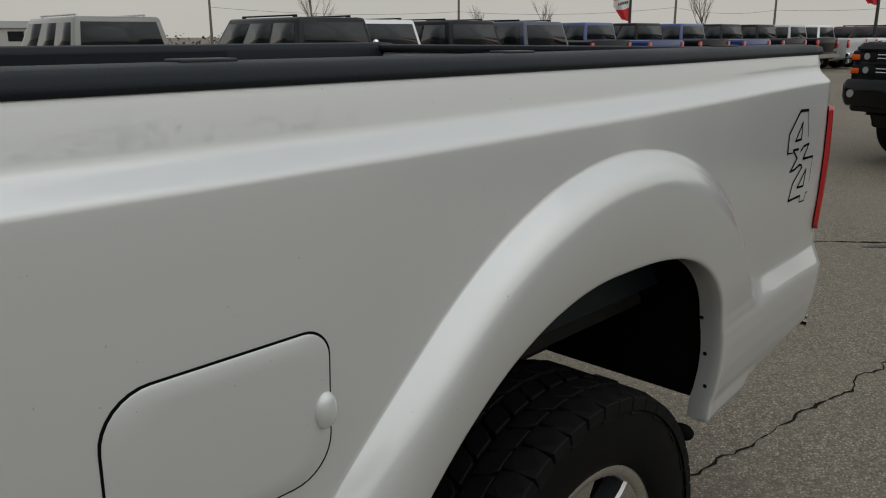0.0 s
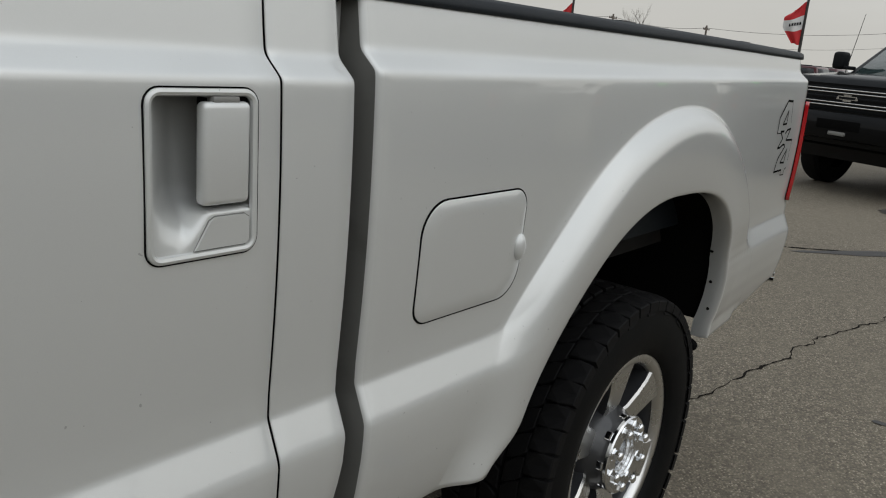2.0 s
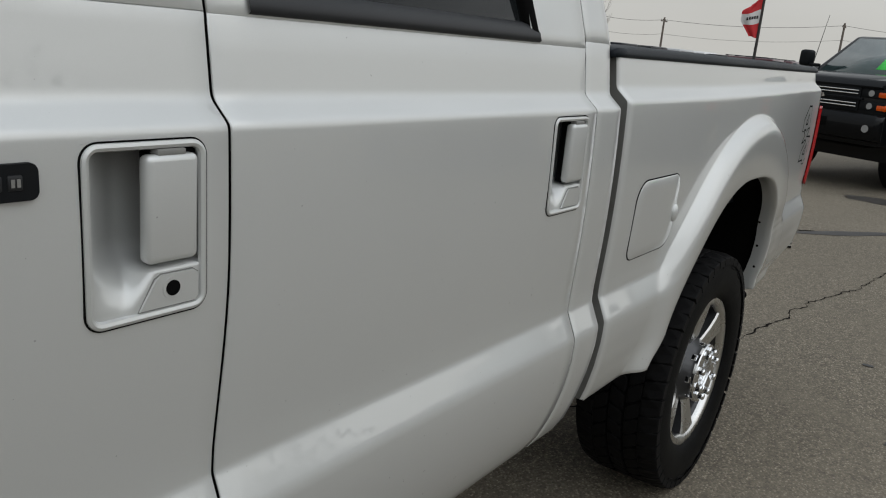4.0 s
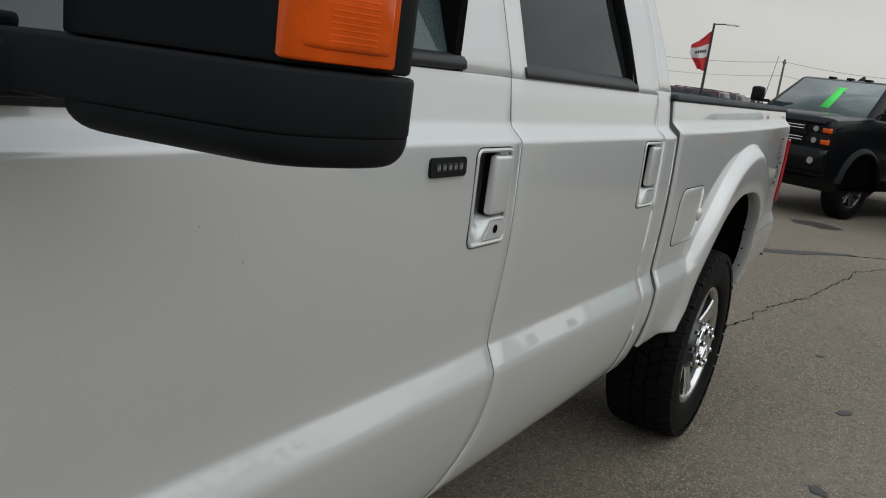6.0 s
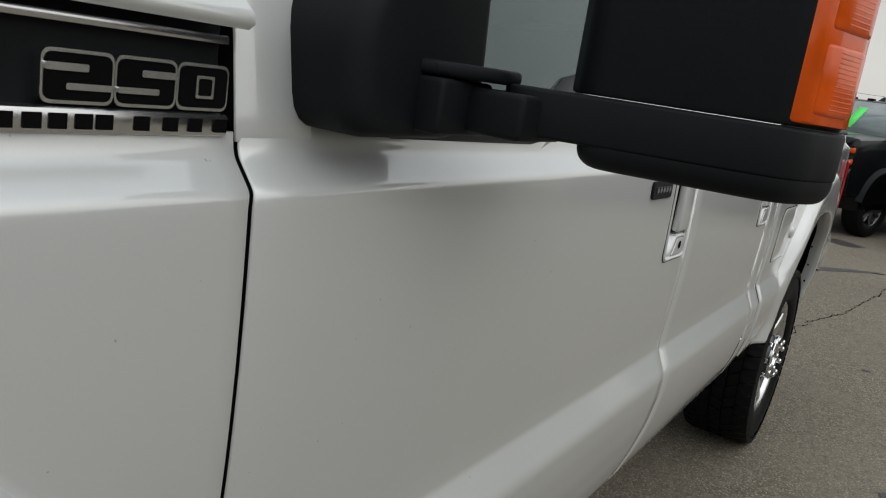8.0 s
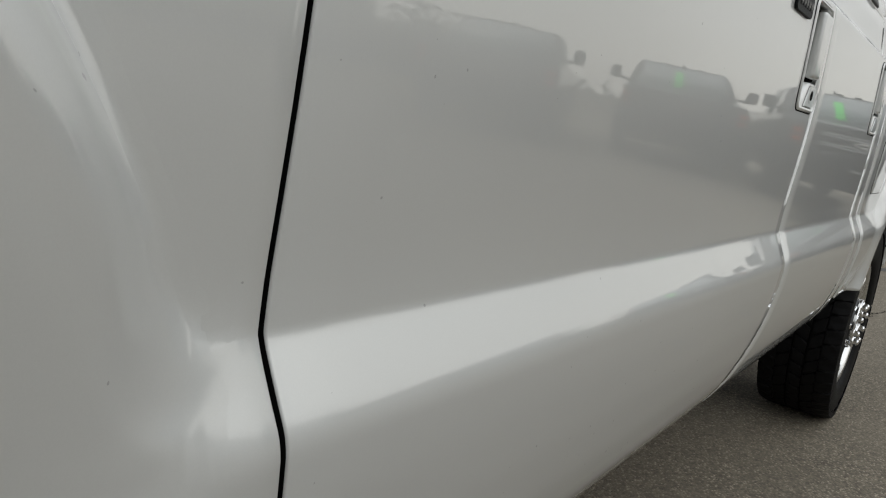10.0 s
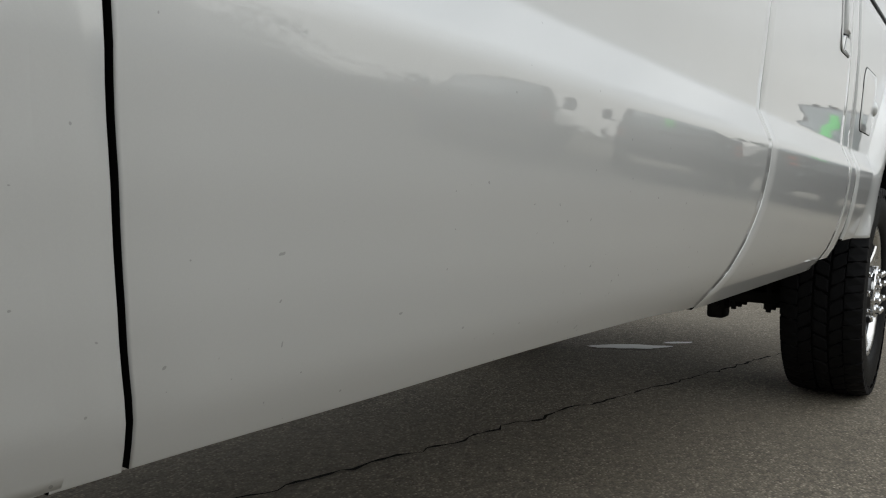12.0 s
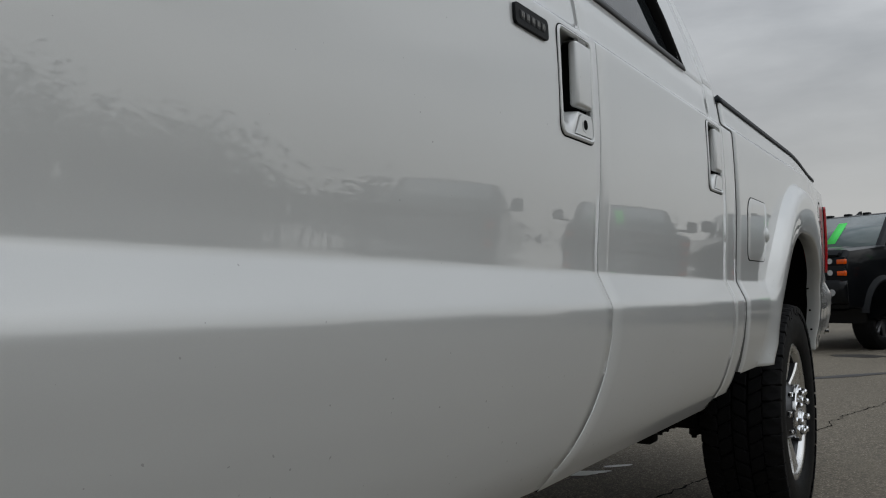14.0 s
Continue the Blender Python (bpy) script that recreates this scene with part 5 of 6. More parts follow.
def quad_plate(bm, pts, push, thick=0.006):
    """A flat pane over four points, pushed out along its normal."""
    p = [Vector(q) for q in pts]
    n = (p[1] - p[0]).cross(p[2] - p[0]).normalized()
    lo = [bm.verts.new(q + n * (push - thick)) for q in p]
    hi = [bm.verts.new(q + n * push) for q in p]
    bm.faces.new(hi)
    for i in range(len(p)):
        bm.faces.new((lo[i], lo[(i + 1) % len(p)], hi[(i + 1) % len(p)], hi[i]))


def between(low, high, z0, z1, side, u0, u1, v0, v1):
    """Four points on a side of the greenhouse, in fractions along it and up it."""
    def at(u, v):
        xa, xb = low[0] + (high[0] - low[0]) * v, low[1] + (high[1] - low[1]) * v
        h, z = low[2] + (high[2] - low[2]) * v, z0 + (z1 - z0) * v
        return {"left": (xa + (xb - xa) * u, h, z), "right": (xa + (xb - xa) * u, -h, z), "front": (xb, -h + 2 * h * u, z), "rear": (xa, -h + 2 * h * u, z)}[side]
    q = [at(u0, v0), at(u1, v0), at(u1, v1), at(u0, v1)]
    return q if side in ("right", "front") else q[::-1]


def vehicle(kind, color, pose_m, label, group, dz=0.0, tyre=0.39, sticker=False, detail=True, name=None, tall=0.0):
    """A parked pickup or sport-utility; local x is forward, the front axle at x = 0."""
    e = new(name or ("pickup_truck" if kind == "pickup" else "suv"))
    e.matrix_basis = pose_m
    tagged(e, label, "pickup truck" if kind == "pickup" else "suv", group)
    body_m = PAINTS[color]
    wb = 3.65 if kind == "pickup" else 3.15
    tail = -wb - (1.2 if kind == "pickup" else 1.05)
    belt, roof = 1.17 + dz + tall, 1.9 + dz - tall * 0.3
    ra = tyre + 0.07
    low = 0.42 + dz
    deck = (1.30 if kind == "pickup" else belt) + (dz if kind == "pickup" else 0)
    outline = [(0.93, low + 0.02), (ra, low)] + arc(0, tyre + 0.02, ra, -8, 188) + [(-ra - 0.03, low - 0.05), (-wb + ra + 0.03, low - 0.05)] + arc(-wb, tyre + 0.02, ra, -8, 188) + [(tail + 0.1, low + 0.02), (tail, low + 0.15), (tail - 0.02, deck - 0.1), (tail, deck)]
    if kind == "pickup":
        outline += [(-1.95 - 0.25, deck), (-1.95, belt + 0.05)]
    outline += [(0.0, belt + 0.06), (0.3, belt + 0.03), (0.86, belt - 0.02), (0.96, belt - 0.12), (0.985, belt - 0.5)]
    outline = outline[::-1]
    bm = bmesh.new()
    soft_prism(bm, outline, 0.99, 0.06)
    body = part("body", bm, body_m, e, angle=35)
    bm = bmesh.new()
    hood = [(-0.1, belt + 0.05), (0.2, belt + 0.06), (0.82, belt + 0.0), (0.9, belt - 0.06), (0.2, belt - 0.05)]
    soft_prism(bm, hood[::-1], 0.62, 0.05)
    part("hood_bulge", bm, body_m, body)
    if kind == "pickup":
        lo, hi = (-2.15, -0.1, 0.95), (-2.03, -0.85, 0.78)
    else:
        lo, hi = (tail + 0.06, -0.1, 0.96), (tail + 0.27, -0.85, 0.82)
    z0, z1 = belt, roof
    bm = bmesh.new()
    hull(bm, lo, hi, z0, z1, 0.07)
    cab = part("cab", bm, body_m, e, angle=35)
    sides = [(0.04, 0.49, 0.08, 0.86), (0.52, 0.93, 0.08, 0.86)] if kind == "pickup" else [(0.05, 0.31, 0.1, 0.84), (0.335, 0.63, 0.1, 0.84), (0.65, 0.95, 0.1, 0.84)]
    for s in ("left", "right"):
        for u0, u1, v0, v1 in sides:
            bm = bmesh.new()
            quad_plate(bm, between(lo, hi, z0, z1, s, u0, u1, v0, v1), 0.008)
            part("side_window", bm, TINT, cab)
    bm = bmesh.new()
    quad_plate(bm, between(lo, hi, z0, z1, "front", 0.07, 0.93, 0.06, 0.93), 0.008)
    part("windscreen", bm, FRONTGLASS, cab)
    bm = bmesh.new()
    quad_plate(bm, between(lo, hi, z0, z1, "rear", 0.07, 0.93, 0.1 if kind == "suv" else 0.2, 0.86), 0.01)
    part("rear_window", bm, TINT, cab, "dark tinted rear window")
    if sticker:
        q = [Vector(p) for p in between(lo, hi, z0, z1, "front", 0.50, 0.585, 0.2, 0.76)]
        bm = bmesh.new()
        quad_plate(bm, q, 0.014, 0.003)
        part("price_card", bm, GREEN, cab, "bright green card behind the windscreen")
    # wheels
    for wx in (0.0, -wb):
        for sgn in (-1, 1):
            w = new("wheel")
            w.parent = e
            bm = bmesh.new()
            yo, yi = sgn * 0.985, sgn * 0.70
            prof = [(tyre * 0.6, yo - sgn * 0.03), (tyre * 0.66, yo - sgn * 0.005), (tyre * 0.82, yo), (tyre * 0.95, yo - sgn * 0.02), (tyre, yo - sgn * 0.06), (tyre, yi + sgn * 0.04), (tyre * 0.9, yi), (tyre * 0.5, yi)]
            lathe(bm, prof, (wx, tyre), 40)
            bmesh.ops.recalc_face_normals(bm, faces=bm.faces)
            t = part("tyre", bm, RUBBER, w)
            bm = bmesh.new()
            rm = DARKRIM if color == "black" else ALLOY
            lathe(bm, [(tyre * 0.6, yo - sgn * 0.03), (tyre * 0.56, yo - sgn * 0.05), (tyre * 0.53, yo - sgn * 0.14), (0.03, yo - sgn * 0.15)], (wx, tyre), 32)
            for k in range(6):
                a = 2 * math.pi * k / 6 + 0.3
                for da in (-0.16, 0.16):
                    cyl(bm, (wx + 0.03 * math.cos(a), yo - sgn * 0.06, tyre + 0.03 * math.sin(a)), (wx + tyre * 0.56 * math.cos(a + da), yo - sgn * 0.045, tyre + tyre * 0.56 * math.sin(a + da)), 0.028, 0.02, 6)
            cyl(bm, (wx, yo - sgn * 0.1, tyre), (wx, yo - sgn * 0.035, tyre), 0.07, 0.06, 12)
            part("rim", bm, rm, w)
    bm = bmesh.new()
    box(bm, tail + 0.2, 0.8, -0.7, 0.7, low - 0.02, low + 0.25)
    part("underside", bm, GAP, e)
    # front: grille, lamps, bumper
    bm = bmesh.new()
    box(bm, 0.95, 0.995, -0.62, 0.62, belt - 0.42, belt - 0.1, 0.02)
    gr = part("grille", bm, BLACK, e)
    if detail:
        for z in (belt - 0.155, belt - 0.195, belt - 0.315, belt - 0.355):
            bm = bmesh.new()
            box(bm, 0.985, 1.015, -0.6, 0.6, z - 0.007, z + 0.007, 0.004)
            part("grille_bar", bm, CHROME, gr)
        bm = bmesh.new()
        prism(bm, [(-0.15, belt - 0.275), (-0.055, belt - 0.275), (-0.055, belt - 0.295), (0.055, belt - 0.295), (0.055, belt - 0.275), (0.15, belt - 0.275), (0.13, belt - 0.23), (0.055, belt - 0.23), (0.055, belt - 0.21), (-0.055, belt - 0.21), (-0.055, belt - 0.23), (-0.13, belt - 0.23)], "x", 1.0, 1.022)
        em = part("emblem", bm, CHROME, gr)
        bm = bmesh.new()
        box(bm, 1.02, 1.026, -0.11, 0.11, belt - 0.268, belt - 0.24)
        part("emblem_fill", bm, BLACK, em)
    for sgn in (-1, 1):
        for z, h in ((belt - 0.175, 0.062), (belt - 0.335, 0.062)):
            bm = bmesh.new()
            box(bm, 0.86, 0.985, sgn * 0.62, sgn * 0.97, z - h, z + h, 0.02)
            hl = part("headlamp", bm, BLACK if detail else LAMPGLASS, e, "dark headlamp with amber marker")
            if detail:
                bm = bmesh.new()
                cyl(bm, (0.95, sgn * 0.76, z), (0.99, sgn * 0.76, z), 0.042, 0.039, 20)
                part("projector", bm, LAMPGLASS, hl)
                bm = bmesh.new()
                box(bm, 0.86, 0.988, sgn * 0.85, sgn * 0.976, z - h * 0.8, z + h * 0.45, 0.015)
                part("marker", bm, AMBER, hl, "amber side marker")
    if detail:
        for sgn in (-1, 1):
            for wx in (0.0, -wb):
                bm = bmesh.new()
                rows = []
                for px, pz in arc(wx, tyre + 0.02, ra + 0.005, 8, 172, 18):
                    dx, dz_ = (px - wx) / ra, (pz - tyre - 0.02) / ra
                    rows.append([bm.verts.new((px + dx * k, sgn * y_, pz + dz_ * k)) for k, y_ in ((0.0, 0.94), (0.0, 1.03), (0.03, 1.04), (0.085, 1.0), (0.1, 0.97))])
                for p, q in zip(rows, rows[1:]):
                    for i in range(4):
                        bm.faces.new((p[i], p[i + 1], q[i + 1], q[i]))
                bmesh.ops.recalc_face_normals(bm, faces=bm.faces)
                part("arch_brow", bm, BLACK, body)
        bm = bmesh.new()
        soft_prism(bm, [(0.88, belt - 0.1), (1.0, belt - 0.115), (1.015, belt - 0.09), (0.95, belt - 0.03), (0.86, belt - 0.01)], 0.9, 0.05)
        part("hood_lip", bm, BLACK, body, "black bug deflector along the hood")
        bm = bmesh.new()
        box(bm, 0.98, 1.02, -0.66, 0.66, belt - 0.27, belt - 0.24, 0.008)
        part("grille_beam", bm, BLACK, gr)
    bm = bmesh.new()
    soft_prism(bm, [(0.9, low + 0.06), (1.05, low + 0.1), (1.1, low + 0.2), (1.1, belt - 0.5), (1.06, belt - 0.44), (0.92, belt - 0.43)], 1.0, 0.08)
    bp = part("front_bumper", bm, body_m if color in ("black", "charcoal") else CHROME, e)
    if detail:
        bm = bmesh.new()
        box(bm, 1.085, 1.108, -0.3, 0.3, belt - 0.64, belt - 0.52, 0.01)
        part("plate_recess", bm, GAP, bp)
        bm = bmesh.new()
        box(bm, 1.085, 1.106, -0.12, 0.12, low + 0.14, low + 0.19, 0.015)
        part("dealer_tag", bm, SEAL, bp, "small pale tag")
        for sgn in (-1, 1):
            bm = bmesh.new()
            cyl(bm, (1.03, sgn * 0.84, low + 0.24), (1.108, sgn * 0.84, low + 0.24), 0.05, 0.047, 20)
            part("fog_lamp", bm, LAMPGLASS, bp)
            bm = bmesh.new()
            box(bm, -0.42, -0.24, sgn * 1.08, sgn * 1.26, belt + 0.1, belt + 0.34, 0.05, 3)
            box(bm, -0.36, -0.28, sgn * 0.93, sgn * 1.1, belt + 0.1, belt + 0.15, 0.02)
            part("mirror", bm, BLACK, e)
    # rear
    for sgn in (-1, 1):
        bm = bmesh.new()
        if kind == "pickup":
            box(bm, tail - 0.045, tail + 0.1, sgn * 0.84, sgn * 0.985, deck - 0.42, deck - 0.06, 0.02)
        else:
            box(bm, tail - 0.03, tail + 0.14, sgn * 0.78, sgn * 0.985, belt - 0.3, belt + 0.02, 0.03)
        part("tail_lamp", bm, RED, e, "red tail lamp")
    bm = bmesh.new()
    soft_prism(bm, [(tail - 0.14, low + 0.08), (tail + 0.05, low + 0.04), (tail + 0.06, low + 0.26), (tail - 0.14, low + 0.24)], 0.98, 0.04)
    part("rear_bumper", bm, CHROME if kind == "pickup" else BLACK, e)
    if kind == "suv":
        for sgn in (-1, 1):
            bm = bmesh.new()
            box(bm, tail + 0.6, -1.2, sgn * 0.64, sgn * 0.68, roof + 0.02, roof + 0.055, 0.012)
            box(bm, tail + 0.6, tail + 0.75, sgn * 0.64, sgn * 0.68, roof - 0.02, roof + 0.03, 0.01)
            box(bm, -1.35, -1.2, sgn * 0.64, sgn * 0.68, roof - 0.02, roof + 0.03, 0.01)
            part("roof_rail", bm, BLACK if color != "champagne" else ALLOY, e)
        bm = bmesh.new()
        box(bm, tail + 0.28, tail + 0.5, -0.66, 0.66, roof - 0.05, roof - 0.005, 0.018)
        part("spoiler", bm, body_m, e)
    else:
        bm = bmesh.new()
        box(bm, tail + 0.12, -2.25, -0.84, 0.84, deck - 0.01, deck + 0.006)
        part("bed_cover", bm, BLACK, e)
        if detail:
            for y in (-0.3, 0.0, 0.3):
                bm = bmesh.new()
                box(bm, -1.0, -0.9, y - 0.05, y + 0.05, roof - 0.01, roof + 0.03, 0.012)
                part("roof_marker", bm, BLACK, e)
            bm = bmesh.new()
            prism(bm, [(-1.35, roof), (-1.15, roof), (-1.33, roof + 0.09)], "y", -0.02, 0.02)
            part("roof_fin", bm, BLACK, e)
            bm = bmesh.new()
            cyl(bm, (-0.05, -0.88, belt), (-0.28, -0.9, belt + 0.85), 0.006, 0.003, 6)
            part("antenna", bm, BLACK, e, "thin whip antenna")
    return e


def facing(x, y, deg):
    return pose(x, y, GROUND_Z, 0, 0, deg)


def build_lot():
    # the row that faces the white truck's tail, dark pickups at a slant
    vehicle("pickup", "black", facing(9.98, 1.26, 157), "black lifted pickup with a green windscreen card", "row of dark pickups", 0.17, 0.44, True, tall=0.1)
    spots = [(9.9, -1.7, "black", True), (9.85, -4.35, "charcoal", True), (6.7, -6.15, "black", False)]
    for x, y, c, st in spots:
        vehicle("pickup", c, facing(x, y, 157), ("dark grey" if c == "charcoal" else "black") + (" pickup with a green windscreen card" if st else " pickup parked in a row of trucks"), "row of dark pickups", 0.17, 0.44, st, tall=0.1)
    # the long far row, tails towards the white truck
    row = ["champagne", "charcoal", "white", "black", "navy", "charcoal", "blue", "black", "blue", "charcoal", "black", "silver", "white", "maroon", "maroon", "charcoal", "black", "white", "silver"]
    ux, uy = math.cos(radians(-6)), math.sin(radians(-6))
    for k, c in enumerate(row):
        kd = "suv" if k < 5 or k in (13, 14) else "pickup"
        along = k * 2.79 + (0.9 + 0.14 * max(k - 5, 0) if k else 0.0)
        cx, cy = 6.13 + along * ux, 14.6 + along * uy - (1.6 if k == 1 else 0.0)
        f = radians(84)
        wb = 3.15 + 1.05 if kd == "suv" else 3.65 + 1.2
        ax, ay = cx + math.cos(f) * wb, cy + math.sin(f) * wb
        vehicle(kd, c, facing(ax, ay, 84), f"{c} {'sport-utility' if kd == 'suv' else 'pickup'} seen from behind in a long row", "far row of vehicles", 0.0 if kd == "suv" else 0.05, 0.39, False, False)


build_lot()


# ---- poles, flags, wires, trees ----
POLE = surface("dark_bronze_pole", (0.02, 0.019, 0.018), 0.5)
WOOD = surface("weathered_pole_wood", (0.13, 0.11, 0.095), 0.85)
BARK = surface("bare_bark", (0.12, 0.1, 0.085), 0.9)
FLAGRED = surface("red_flag_cloth", (0.5, 0.02, 0.025), 0.7)
FLAGWHITE = surface("white_flag_cloth", (0.62, 0.62, 0.61), 0.7)
TWIGS = surface("far_winter_twigs", (0.09, 0.078, 0.068), 0.95, scale=0.6, vary=0.3)


def light_pole(x, y, top, flag_z, turn, size=1.5):
    e = thing("light_pole", (x, y, GROUND_Z), "dark lot light pole with a lamp arm", "light pole")
    bm = bmesh.new()
    cyl(bm, (0, 0, 0), (0, 0, top), 0.09, 0.06, 10)
    cyl(bm, (0, 0, 0), (0, 0, 0.7), 0.3, 0.3, 16)
    part("pole", bm, POLE, e)
    c, s = math.cos(radians(turn)), math.sin(radians(turn))
    bm = bmesh.new()
    cyl(bm, (0, 0, top - 0.05), (c * 0.7, s * 0.7, top + 0.02), 0.035, 0.03, 8)
    part("arm", bm, POLE, e)
    bm = bmesh.new()
    box(bm, 0.6, 1.3, -0.16, 0.16, top - 0.04, top + 0.06, 0.03, m=Matrix.Rotation(radians(turn), 4, "Z"))
    part("lamp_head", bm, LAMPHEAD, e)
    fl = thing("flag", (x, y, flag_z), "red and white banner flag hanging from a light pole", "flag")
    # a rippled cloth, hung from the pole, sagging away from it
    nx = 14
    for name, v0, v1, m in (("upper_stripe", 0.0, 0.34, FLAGRED), ("middle_stripe", 0.34, 0.66, FLAGWHITE), ("lower_stripe", 0.66, 1.0, FLAGRED)):
        bm = bmesh.new()
        g = {}
        rows = [v0 + (v1 - v0) * j / 6 for j in range(7)]
        for j, v in enumerate(rows):
            for i in range(nx + 1):
                u = i / nx
                wdt = size * 0.72 * (1 - 0.55 * max(v - 0.55, 0) / 0.45) * (0.55 + 0.45 * smooth01(0, 0.25, v))
                d = u * wdt
                z = -v * size * (1.55) - u * 0.35 * size * (1 - v) + 0.04 * math.sin(u * 6 + v * 3)
                w = 0.1 * size * math.sin(u * 7 + v * 2.2) * u
                g[i, j] = bm.verts.new((-c * d - s * w, -s * d + c * w, z))
        for j in range(6):
            for i in range(nx):
                bm.faces.new((g[i, j], g[i + 1, j], g[i + 1, j + 1], g[i, j + 1]))
        st = part(name, bm, m, fl)
        if name == "middle_stripe":
            bm = bmesh.new()
            for k in range(5):
                d = size * (0.14 + 0.085 * k)
                w = 0.1 * size * math.sin(d / (size * 0.72) * 7 + 1.1) * d / (size * 0.72)
                zz = -0.5 * size * 1.55 - d * 0.24
                for off in (0.015, -0.015):
                    q = [(d - 0.03 * size, zz - 0.05 * size), (d + 0.03 * size, zz - 0.06 * size), (d + 0.03 * size, zz + 0.05 * size), (d - 0.03 * size, zz + 0.06 * size)]
                    bm.faces.new([bm.verts.new((-c * a - s * (w + off), -s * a + c * (w + off), b)) for a, b in q])
            part("print_bars", bm, BLACK, fl, "illegible dark print")


light_pole(41.35, 11.4, 5.35, 4.95, -75, 1.35)
light_pole(41.0, 24.4, 5.6, 4.4, -60, 1.35)


def utility_pole(x, y, h):
    e = thing("utility_pole", (x, y, GROUND_Z), "weathered wooden utility pole with a crossarm", "utility pole", "utility poles along the road")
    bm = bmesh.new()
    cyl(bm, (0, 0, 0), (0, 0, h), 0.16, 0.11, 8)
    part("pole", bm, WOOD, e)
    bm = bmesh.new()
    box(bm, -0.9, 0.9, -0.06, 0.06, h - 0.5, h - 0.38)
    for k in (-0.8, -0.4, 0.4, 0.8):
        cyl(bm, (k, 0, h - 0.38), (k, 0, h - 0.22), 0.04, seg=6)
    part("crossarm", bm, WOOD, e)


class Tubes:
    """Tapered tubes gathered as plain vertex and face lists."""

    def __init__(self):
        self.verts, self.faces = [], []

    def add(self, p, q, r0, r1, seg):
        u = (q - p).orthogonal().normalized()
        w = (q - p).cross(u).normalized()
        i0 = len(self.verts)
        for c, r in ((p, r0), (q, r1)):
            for k in range(seg):
                a = 2 * math.pi * k / seg
                self.verts.append(c + u * (r * math.cos(a)) + w * (r * math.sin(a)))
        for k in range(seg):
            self.faces.append((i0 + k, i0 + (k + 1) % seg, i0 + seg + (k + 1) % seg, i0 + seg + k))


def wire(a, b, sag, r=0.02):
    cu = Tubes()
    n = 16
    pts = [Vector(a).lerp(Vector(b), i / n) - Vector((0, 0, sag * 4 * (i / n) * (1 - i / n))) for i in range(n + 1)]
    for p, q in zip(pts, pts[1:]):
        cu.add(p, q, r, r, 5)
    tagged(link_mesh("overhead_wire", cu.verts, cu.faces, POLE), "thin black overhead line between utility poles", "wire", "overhead wires")


def polar(az, dist, z=0.0):
    return (-2.0 + dist * math.cos(radians(az)), -0.7 + dist * math.sin(radians(az)), z)


poles = [(58.6, 92, 6.4), (42.0, 95, 6.0), (27.6, 96, 6.3), (21.5, 100, 6.0), (10.5, 104, 7.0), (1.0, 110, 7.0)]
for az, d, h in poles:
    x, y, _ = polar(az, d)
    utility_pole(x, y, h)
for (a1, d1, h1), (a2, d2, h2) in zip(poles, poles[1:]):
    for dz_, r in ((-0.3, 0.02), (-1.9, 0.015)):
        wire(polar(a1, d1, h1 + dz_), polar(a2, d2, h2 + dz_), 0.5, r)


def bare_tree(x, y, h, seed, label="bare winter tree with thin upright branches"):
    rnd = random.Random(seed)
    e = thing("tree", (x, y, GROUND_Z), label, "tree", "bare trees")
    bm_t, bm_c = Tubes(), Tubes()

    def grow(bm, p, d, length, r, depth):
        n = 3
        for i in range(n):
            q = p + d * (length / n)
            r2 = r * 0.86
            bm.add(p, q, r, r2, 6 if depth < 2 else 4)
            p, r = q, r2
            d = (d + Vector((rnd.uniform(-0.12, 0.12), rnd.uniform(-0.12, 0.12), 0.05))).normalized()
            if depth < 4 and (i > 0 or depth > 0):
                for _ in range(1 if depth else 2):
                    k = (d + Vector((rnd.uniform(-0.9, 0.9), rnd.uniform(-0.9, 0.9), rnd.uniform(0.1, 0.5)))).normalized()
                    grow(bm_c, p, k, length * rnd.uniform(0.5, 0.72), r * 0.6, depth + 1)
        if depth < 4:
            grow(bm_c, p, d, length * 0.6, r * 0.8, depth + 1)
    grow(bm_t, Vector((0, 0, 0)), Vector((0, 0, 1)), h * 0.42, h * 0.018, 0)
    link_mesh("trunk", bm_t.verts, bm_t.faces, BARK, e)
    link_mesh("crown", bm_c.verts, bm_c.faces, BARK, e)


for az, d, h, sd in ((51.6, 62, 5.4, 3), (25.7, 66, 5.6, 5), (40.5, 120, 6.0, 8), (36.2, 120, 6.4, 11)):
    x, y, _ = polar(az, d)
    bare_tree(x, y, h, sd)


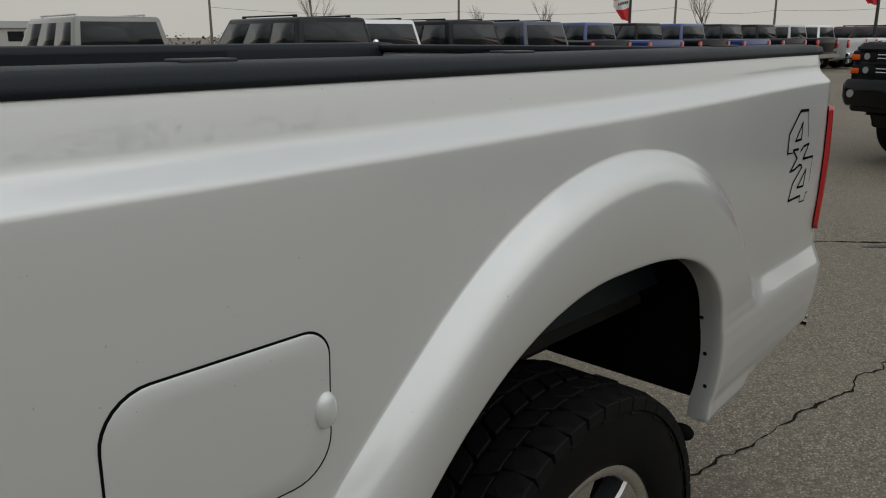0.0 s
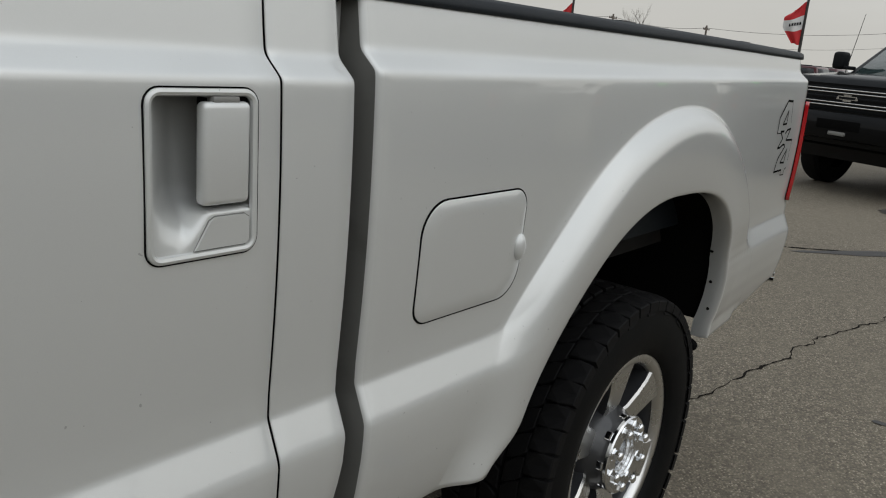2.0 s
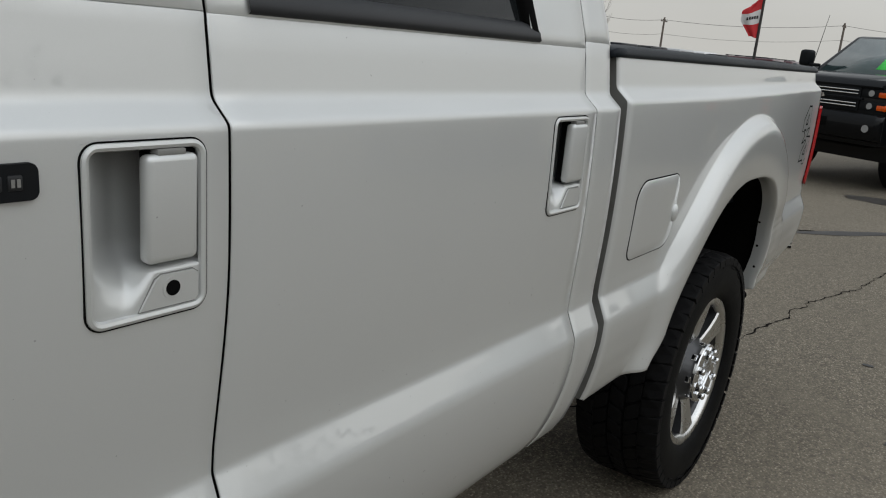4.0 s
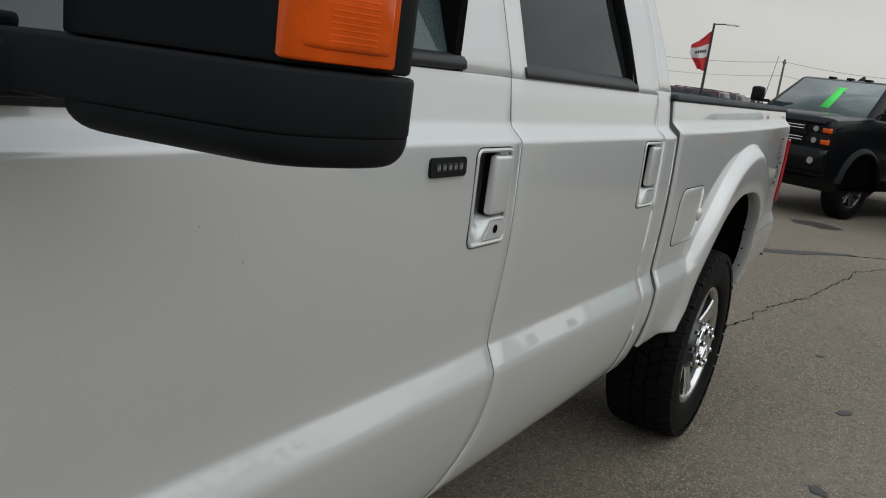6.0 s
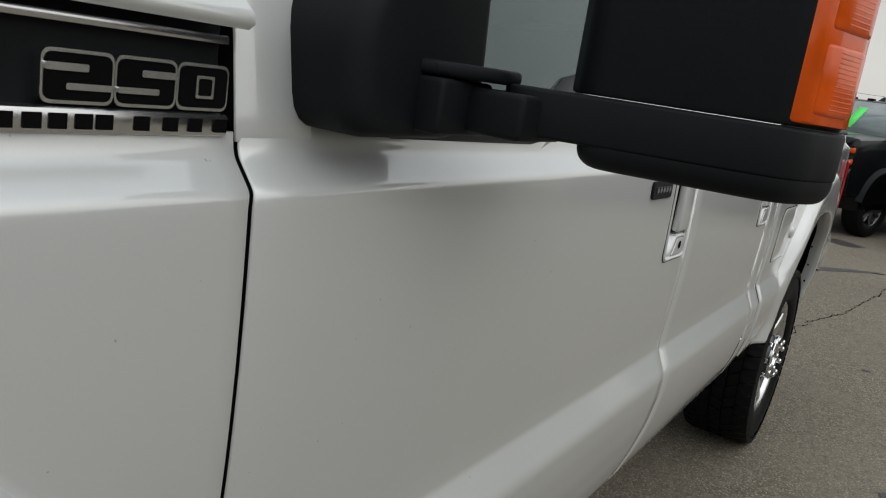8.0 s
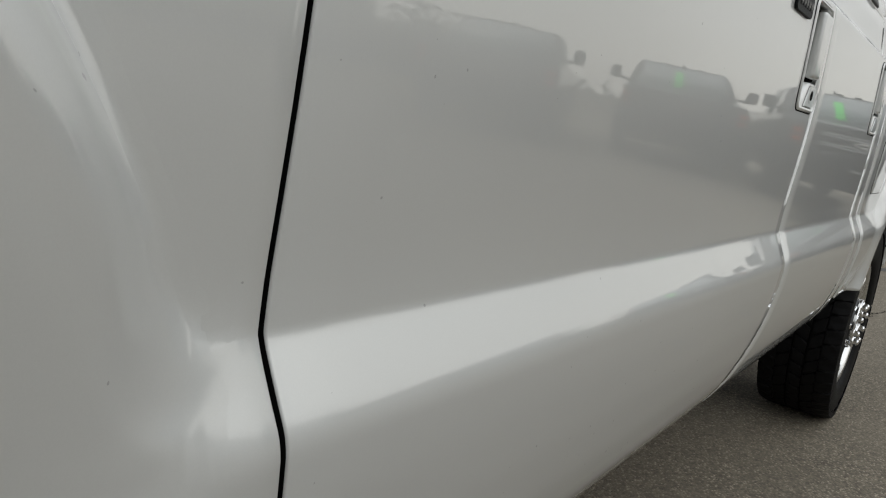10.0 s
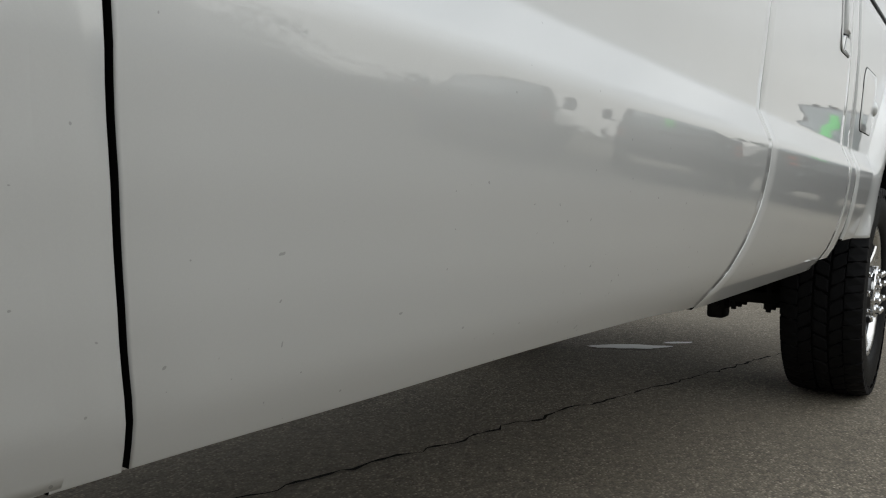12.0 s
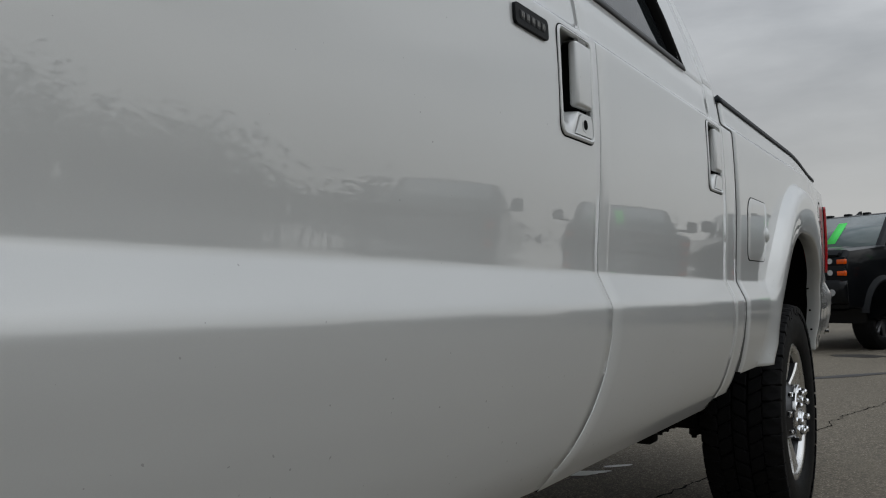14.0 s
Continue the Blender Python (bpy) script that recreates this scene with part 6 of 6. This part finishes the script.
def far_woods():
    """Low winter scrub and bare thickets all round the lot, far off."""
    rnd = random.Random(21)
    verts, faces = [], []
    for k in range(6600):
        thicket = k < 5000
        az = rnd.uniform(-165, -31) if thicket else rnd.uniform(-180, 180)
        behind = abs(az) > 75 or az < -20
        d = rnd.uniform(27, 36) if thicket else rnd.uniform(46, 70) if behind else rnd.uniform(140, 220)
        if thicket:
            top = 1.9 + 4.6 * smooth01(-31, -62, az) + 1.0 * math.sin(az * 0.47) + 0.7 * math.sin(az * 1.3 + 1)
            tall = top * rnd.uniform(0.25, 1.0) ** 0.5
        else:
            tall = (rnd.uniform(0.6, 5.5) * (0.55 + 0.45 * math.sin(az * 0.13) * math.sin(az * 0.041 + 1))) if behind else rnd.uniform(0.5, 2.6)
        x, y, _ = polar(az, d)
        s = rnd.uniform(0.2, 0.45) if thicket else rnd.uniform(0.4, 1.0)
        for _ in range(15 if thicket else 4):
            cx, cy, cz = x + rnd.gauss(0, s * 2.6), y + rnd.gauss(0, s * 2.6), max(0.05, tall * rnd.uniform(0.03, 1))
            a, b = rnd.uniform(0, 6.28), rnd.uniform(-0.9, 0.9)
            u = Vector((math.cos(a), math.sin(a), b)) * s * 0.5
            w = Vector((-math.sin(a), math.cos(a), rnd.uniform(-1, 1))) * s * 0.28
            i0 = len(verts)
            c = Vector((cx, cy, cz))
            verts += [c - u, c + w, c + u * 0.8, c - w * 0.8]
            faces.append((i0, i0 + 1, i0 + 2, i0 + 3))
    verts = [(v[0], v[1], max(v[2], GROUND_Z)) for v in verts]
    link_mesh("far_scrub", verts, faces, TWIGS, label="far brown winter scrub and hedges beyond the lot", smooth=False, kind="stuff")


far_woods()


def far_building(x, y, w, d, h, turn, label):
    e = new("warehouse")
    e.matrix_basis = pose(x, y, GROUND_Z, 0, 0, turn)
    tagged(e, label, "building")
    bm = bmesh.new()
    box(bm, -w / 2, w / 2, -d / 2, d / 2, 0, h)
    part("wall", bm, surface("pale_metal_siding", (0.35, 0.34, 0.32), 0.7, scale=0.5), e)
    bm = bmesh.new()
    prism(bm, [(-d / 2 - 0.3, h), (d / 2 + 0.3, h), (0, h + 0.9)], "x", -w / 2 - 0.3, w / 2 + 0.3)
    part("roof", bm, SEAL, e)
    for k in range(4):
        bm = bmesh.new()
        xk = -w / 2 + w * (k + 0.5) / 4
        box(bm, xk - 0.9, xk + 0.9, -d / 2 - 0.03, -d / 2 + 0.1, 1.0, 2.2)
        part("window", bm, TINT, e)


far_building(*polar(69.5, 120)[:2], 14, 8, 2.6, -20, "low pale warehouse with a shallow roof, far off")

# ---- marks on the ground ----
def crack(points, width, seed, label, jitter=0.025):
    rnd = random.Random(seed)
    pts = []
    for (xa, ya), (xb, yb) in zip(points, points[1:]):
        n = max(2, int(math.hypot(xb - xa, yb - ya) / 0.035))
        pts += [(xa + (xb - xa) * i / n, ya + (yb - ya) * i / n) for i in range(n)]
    verts, faces, off = [], [], 0.0
    for i, (x, y) in enumerate(pts):
        off = 0.6 * off + rnd.gauss(0, jitter * 0.42)
        j = 1 if i + 1 < len(pts) else 0
        dx, dy = (pts[i + 1][0] - x, pts[i + 1][1] - y) if j else (x - pts[i - 1][0], y - pts[i - 1][1])
        L = math.hypot(dx, dy) or 1
        nx, ny = -dy / L, dx / L
        w = width * rnd.choice((0.3, 0.6, 0.9, 1.4)) * rnd.uniform(0.7, 1.2) / 2
        verts += [(x + nx * (off + w), y + ny * (off + w), GROUND_Z + 0.003), (x + nx * (off - w), y + ny * (off - w), GROUND_Z + 0.003)]
        if i:
            k = 2 * i
            faces.append((k - 2, k - 1, k + 1, k))
    link_mesh("pavement_crack", verts, faces, CRACK, label=label, smooth=False, kind="structure")


crack([(-3.4, 1.42), (-2.47, 1.197), (-1.36, 0.973), (0.0, 0.665), (0.815, 0.483), (1.256, 0.409), (1.84, 0.32), (2.82, 0.196), (3.63, 0.013), (4.39, -0.084), (5.26, -0.19), (6.4, -0.62), (8.0, -0.9)], 0.0105, 4, "jagged dark crack across the asphalt")
crack([(4.6, 1.75), (5.04, 1.26), (5.32, 0.9), (5.9, 0.3), (6.3, -0.1), (7.4, -1.2)], 0.03, 6, "straight sealed joint in the asphalt", 0.004)


def blot(x, y, rx, ry, seed, material, label, turn=0.0, z=0.004):
    rnd = random.Random(seed)
    n = 36
    c, s = math.cos(turn), math.sin(turn)
    r, ring = 1.0, []
    for i in range(n):
        r = 0.6 * r + 0.4 * rnd.uniform(0.6, 1.3)
        a = 2 * math.pi * i / n
        px, py = rx * r * math.cos(a), ry * r * math.sin(a)
        ring.append((x + px * c - py * s, y + px * s + py * c, GROUND_Z + z))
    link_mesh("ground_stain", ring + [(x, y, GROUND_Z + z)], [(i, (i + 1) % n, n) for i in range(n)], material, label=label, kind="structure")


TAR = surface("old_tar_patch", (0.045, 0.042, 0.04), 0.6, vary=0.3, scale=14, bump=0.5, bump_scale=120)
SPILL = surface("dried_white_spill", (0.68, 0.68, 0.65), 0.6, vary=0.2)
OIL = surface("oil_stain", (0.05, 0.046, 0.042), 0.45, vary=0.3, scale=10)
blot(5.7, 0.45, 0.75, 0.09, 2, TAR, "dark tar smear on the asphalt", radians(-38))
blot(8.35, 0.62, 0.28, 0.35, 9, OIL, "dark wet stain beside the black pickup")
blot(0.33, 1.18, 0.24, 0.06, 12, SPILL, "dried pale spill under the truck", radians(-50))
blot(0.62, 1.02, 0.09, 0.025, 13, SPILL, "small dried pale spill under the truck", radians(-45))
for x, y, rx, ry, sd in ((0.96, -0.54, 0.06, 0.03, 31), (-0.09, -0.56, 0.05, 0.035, 32), (1.9, -0.3, 0.03, 0.02, 33), (2.6, -0.75, 0.04, 0.02, 34)):
    blot(x, y, rx, ry, sd, TAR, "small dark spot on the asphalt", sd)
